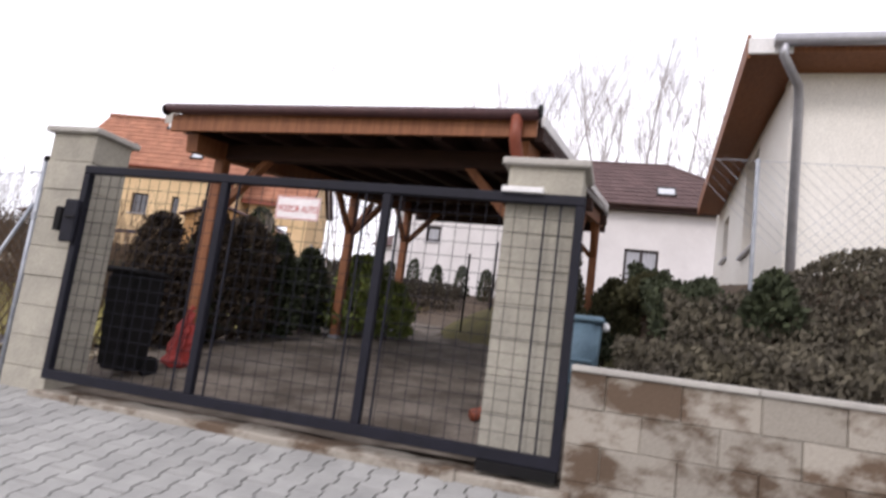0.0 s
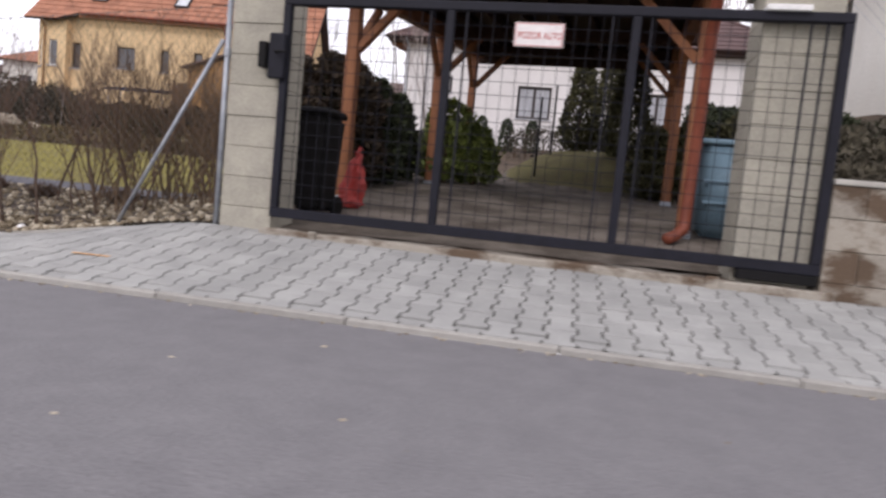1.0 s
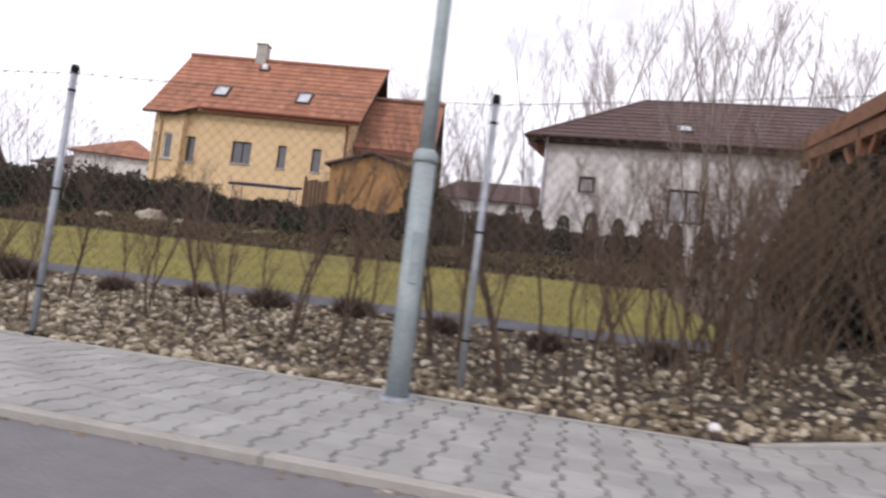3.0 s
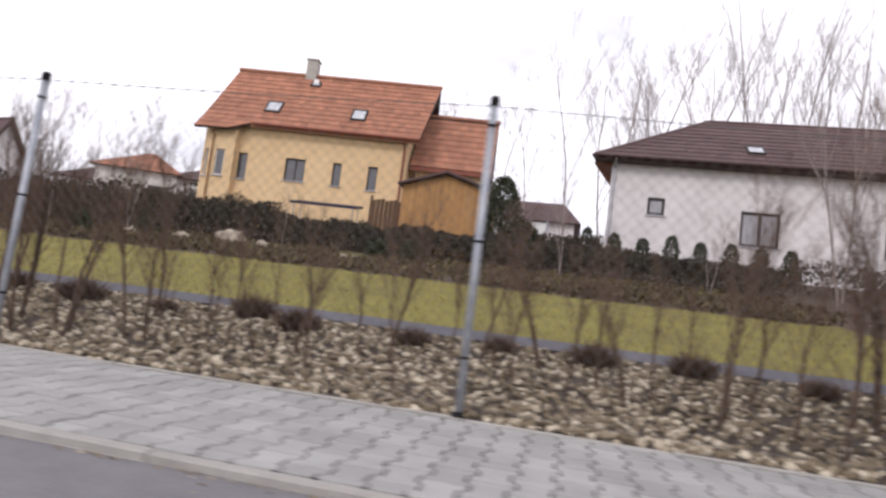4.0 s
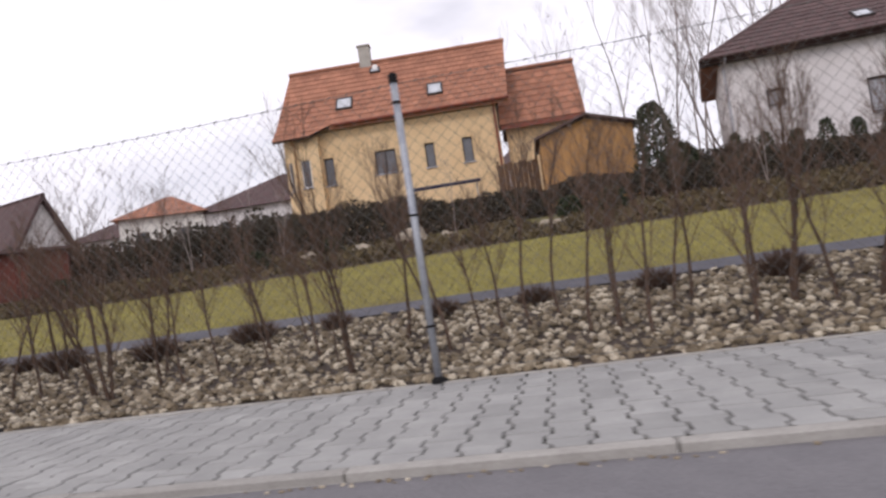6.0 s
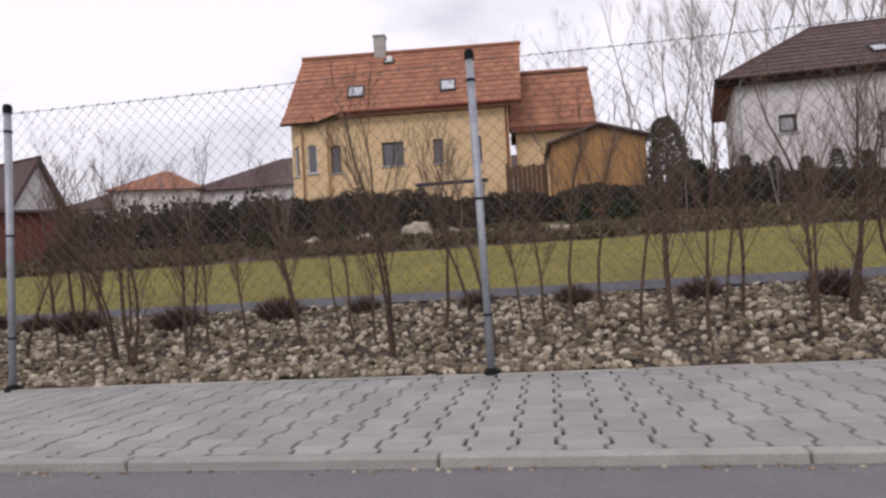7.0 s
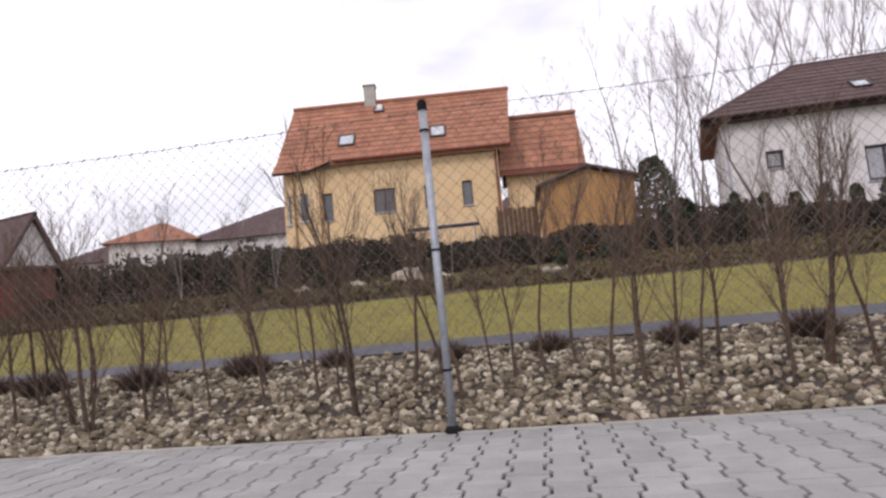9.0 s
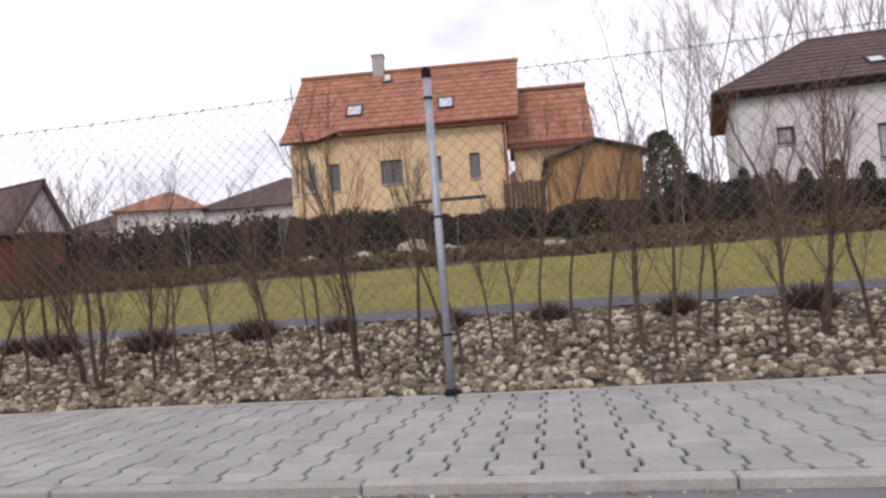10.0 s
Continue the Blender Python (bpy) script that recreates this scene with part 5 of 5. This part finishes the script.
sc = thing("wooden_screen", pose(-0.1, 17.3, 0, 0, 0, 4), "weathered brown board screen between house and shed", "screen")
for i in range(8):
    part("board", box(-0.6 + i * 0.15, -0.6 + i * 0.15 + 0.138, 0, 0.02, 2.3, 3.86 + 0.03 * (i % 3), 0.003), SCREEN, sc)
for x in (-0.64, 0.62):
    part("post", box(x - 0.04, x + 0.04, 0.022, 0.1, 2.2, 4.0, 0.006), SCREEN, sc)

# small things
rk = thing("boulder", pose(-2.75, 12.2, ground_z(-2.75, 12.2)), "pale rounded boulder on the mulch bed", "boulder", "boulders")
bm = bmesh.new()
bmesh.ops.create_icosphere(bm, subdivisions=3, radius=1)
for v in bm.verts:
    v.co = Vector((v.co.x * 0.42, v.co.y * 0.35, v.co.z * 0.27 + 0.12)) * (1 + 0.3 * noise.noise(v.co * 1.6))
part("stone", bm, ROCK, rk, smooth=True)
for x, y, s in ((-4.0, 11.8, 0.6), (-1.9, 12.3, 0.5), (-5.3, 11.6, 0.6)):
    copy_thing(rk, pose(x, y, ground_z(x, y), 0, 0, x * 50)).scale = (s, s, s)
bl2 = thing("white_ball", pose(9.63, 0.2, 0.035), "small dirty white ball lying on the stones", "ball")
bm = bmesh.new()
bmesh.ops.create_uvsphere(bm, u_segments=20, v_segments=12, radius=0.034)
part("shell", bm, WHITEP, bl2, smooth=True)
part("seam", tube(bmesh.new(), [(0, 0, -0.0015), (0, 0, 0.0015)], [0.0346, 0.0346], 20), KERB, bl2)
for i, (x, y, r) in enumerate(((11.22, -0.93, 4), (2.6, -1.08, 5))):
    t = thing("paint_mark", pose(x, y, pave_z(x, y) + 0.003, 0, 0, r), "faded orange paint mark on the paving", "marking", "paint marks")
    bm = bmesh.new()
    bx(bm, -0.12, 0.12, -0.012, 0.012, 0.0, 0.0025)
    bmesh.ops.subdivide_edges(bm, edges=bm.edges[:], cuts=5)
    for v in bm.verts:
        v.co.y *= 1 + 0.7 * noise.noise(Vector((v.co.x * 30, i, 0)))
    part("paint", bm, ORANGE, t)

# ---- kerb stones ----
kb = bmesh.new()
bx(kb, 0.003, 0.997, 0, 0.055, -0.12, 0.003, 0.006)
kerb_mesh = bpy.data.meshes.new("kerb_stone")
kb.to_mesh(kerb_mesh)
kb.free()
kerb_mesh.materials.append(KERB)
kerb = tagged(new("kerb"), "pale low concrete kerb between street and pavement", "kerb", "", "structure")
rng = random.Random(8)
for i in range(52):
    o = link("kerb_stone", kerb_mesh, kerb)
    o.location = (-22 + i, -1.42 + rng.uniform(-0.003, 0.003), rng.uniform(-0.004, 0.002))
eb = bmesh.new()
bx(eb, 0.002, 0.998, 0, 0.04, -0.1, 0.014, 0.005)
edge_mesh = bpy.data.meshes.new("edging_stone")
eb.to_mesh(edge_mesh)
eb.free()
edge_mesh.materials.append(KERB)
edging = tagged(new("edging"), "thin concrete edging between pavement and stone bed", "edging", "", "structure")
for i in range(32):
    o = link("edging_stone", edge_mesh, edging)
    o.location = (-22 + i - 0.25, -0.02 + rng.uniform(-0.004, 0.004), rng.uniform(-0.008, 0.0))
for a, b in ((9.75, 10.6), (10.6, 11.4)):
    o = link("edging_stone", edge_mesh, edging)
    o.matrix_local = pose(a, pave_back(a) - 0.02, pave_z(a, 0), 0, -math.degrees(math.atan2(pave_z(b, 0) - pave_z(a, 0), b - a)), math.degrees(math.atan2(pave_back(b) - pave_back(a), b - a)))
    o.scale.x = 0.86

# ---- interlocking pavers ----
PX, PY = 0.14, 0.2
OUT = [(0.0768, -0.0972), (0.0768, -0.061), (0.0528, -0.042), (0.0528, 0.042), (0.0768, 0.061), (0.0768, 0.0972)]
OUT = OUT + [(-x, -y) for x, y in OUT]


def paver(sx=1.0):
    bm = bmesh.new()
    rings = []
    for k, z in ((1.0, -0.04), (1.0, -0.004), (0.955, 0.001)):
        rings.append([bm.verts.new((x * k, y * (k if k == 1 else 0.975), z)) for x, y in OUT])
    for a, b in zip(rings, rings[1:]):
        for i in range(12):
            bm.faces.new((a[i], a[(i + 1) % 12], b[(i + 1) % 12], b[i]))
    bm.faces.new(rings[-1])
    return bm


bm = paver()
paver_mesh = bpy.data.meshes.new("paver")
bm.to_mesh(paver_mesh)
PV = [tuple(v.co) for v in bm.verts]
PF = [tuple(v.index for v in f.verts) for f in bm.faces]
bm.free()
paver_mesh.materials.append(PAVER)
rng = random.Random(2)
rest_v, rest_f, count = [], [], 0
for i in range(int(-13 / PX), int(22 / PX)):
    x = i * PX
    back = pave_back(x) - 0.02
    y0 = -1.36 - (0.1 if i % 2 else 0.0)
    while y0 < back - 0.03:
        y1 = y0 + PY
        c0, c1 = max(y0, -1.362), min(y1, back)
        yc = (y0 + y1) / 2
        near = -0.9 < x < 2.7 or 12.2 < x < 14.3
        z = pave_z(x, yc) + rng.uniform(-0.002, 0.002)
        tx, ty = rng.uniform(-0.008, 0.008), rng.uniform(-0.008, 0.008)
        gy = (pave_z(x, yc + 0.05) - pave_z(x, yc - 0.05)) / 0.1
        gx = (pave_z(x + 0.05, yc) - pave_z(x - 0.05, yc)) / 0.1
        if c0 == y0 and c1 == y1 and near and count < 300:
            o = link("paver", paver_mesh, pavement)
            o.matrix_local = Matrix.Translation((x, yc, z)) @ Euler((math.atan(gy) + tx, -math.atan(gx) + ty, 0)).to_matrix().to_4x4()
            count += 1
        else:
            b = len(rest_v)
            for px, py, pz in PV:
                yy = min(max(yc + py, c0 + 0.002), c1 - 0.002)
                rest_v.append((x + px, yy, z + pz + gy * (yy - yc) + gx * px + tx * py + ty * px))
            rest_f += [tuple(b + k for k in f) for f in PF]
        y0 = y1
tagged(pydata("paving_blocks", rest_v, rest_f, PAVER_REST, pavement), "", "", "", "stuff")

# ---- river stones ----
SHAPES = []
for k in range(8):
    bm = bmesh.new()
    bmesh.ops.create_icosphere(bm, subdivisions=1, radius=1)
    sx, sy, sz = ((1.0, 0.8, 0.62), (1.15, 0.75, 0.7), (0.9, 0.9, 0.75), (1.25, 0.8, 0.55), (1.0, 0.7, 0.8), (1.1, 0.95, 0.6), (0.85, 0.75, 0.7), (1.3, 0.7, 0.6))[k]
    for v in bm.verts:
        v.co = Vector((v.co.x * sx, v.co.y * sy, v.co.z * sz)) * (1 + 0.42 * noise.noise(v.co * 1.7 + Vector((k * 5, 0, 0))))
    me = bpy.data.meshes.new("stone")
    bm.to_mesh(me)
    vs = np.array([v.co for v in bm.verts])
    fs = np.array([[v.index for v in f.verts] for f in bm.faces])
    bm.free()
    me.materials.append(STONE)
    SHAPES.append((me, vs, fs))
bed = tagged(new("stone_bed"), "loose bed of pale tan river stones along the fence", "stones", "", "structure")
rng = random.Random(77)
sv, sf, base, near_count = [], [], 0, 0
N_STONES = 20000
for i in range(N_STONES):
    x = rng.uniform(-9.0, 11.3)
    edge = 0.02 if x < 9.75 else pave_back(x) + 0.03
    y = edge + (1.95 - edge) * rng.random() ** 1.1
    if noise.noise(Vector((x * 1.3, y * 1.7, 0))) < -0.45 and rng.random() < 0.35:
        continue
    if x > 6.8 and rng.random() < 0.36 * smooth01((x - 6.8) / 1.2):
        continue
    r = rng.uniform(0.014, 0.033) * (1.15 if rng.random() < 0.12 else 1)
    z = ground_z(x, y) + r * rng.uniform(0.1, 0.9)
    rot = Euler((rng.uniform(0, 6.28), rng.uniform(-0.5, 0.5), rng.uniform(0, 6.28))).to_matrix()
    me, vs, fs = SHAPES[rng.randrange(8)]
    if near_count < 300 and -0.2 < x < 2.4 and y < 0.62:
        o = link("stone", me, bed)
        o.matrix_local = Matrix.Translation((x, y, z)) @ rot.to_4x4() @ Matrix.Diagonal((r, r, r, 1))
        near_count += 1
    else:
        sv.append(vs @ np.array(rot).T * r + np.array((x, y, z)))
        sf.append(fs + base)
        base += len(vs)
me = bpy.data.meshes.new("loose_stones")
me.from_pydata(np.concatenate(sv).tolist(), [], np.concatenate(sf).tolist())
me.materials.append(STONES)
tagged(link("loose_stones", me, bed), "", "", "", "stuff")

# ---- grit along the kerb ----
gv, gf, base = [], [], 0
for i in range(620):
    x, y = rng.uniform(-8, 18), -1.43 - abs(rng.gauss(0, 0.02)) - (rng.uniform(0, 2.2) if i > 540 else 0)
    r = rng.uniform(0.003, 0.011)
    me, vs, fs = SHAPES[rng.randrange(8)]
    gv.append(vs * r + np.array((x, y, -0.028)))
    gf.append(fs + base)
    base += len(vs)
me = bpy.data.meshes.new("kerb_grit")
me.from_pydata(np.concatenate(gv).tolist(), [], np.concatenate(gf).tolist())
me.materials.append(STONES)
tagged(link("kerb_grit", me), "pale loose grit lying along the kerb", "grit", "", "stuff")

# ---- grass blades on the lawn ----
gv, gf = [], []
rng = random.Random(15)
for i in range(26000):
    x, y = rng.uniform(-12, 10), 2.38 + 5.05 * rng.random()
    z = ground_z(x, y) + 0.01
    a = rng.uniform(0, 6.28)
    w, h = 0.006, rng.uniform(0.02, 0.055)
    b = len(gv)
    gv += [(x - w * math.cos(a), y - w * math.sin(a), z), (x + w * math.cos(a), y + w * math.sin(a), z), (x + rng.uniform(-0.03, 0.03), y + rng.uniform(-0.03, 0.03), z + h)]
    gf.append((b, b + 1, b + 2))
tagged(pydata("lawn_grass", gv, gf, GRASS), "short dry yellow-green grass blades", "grass", "", "stuff")
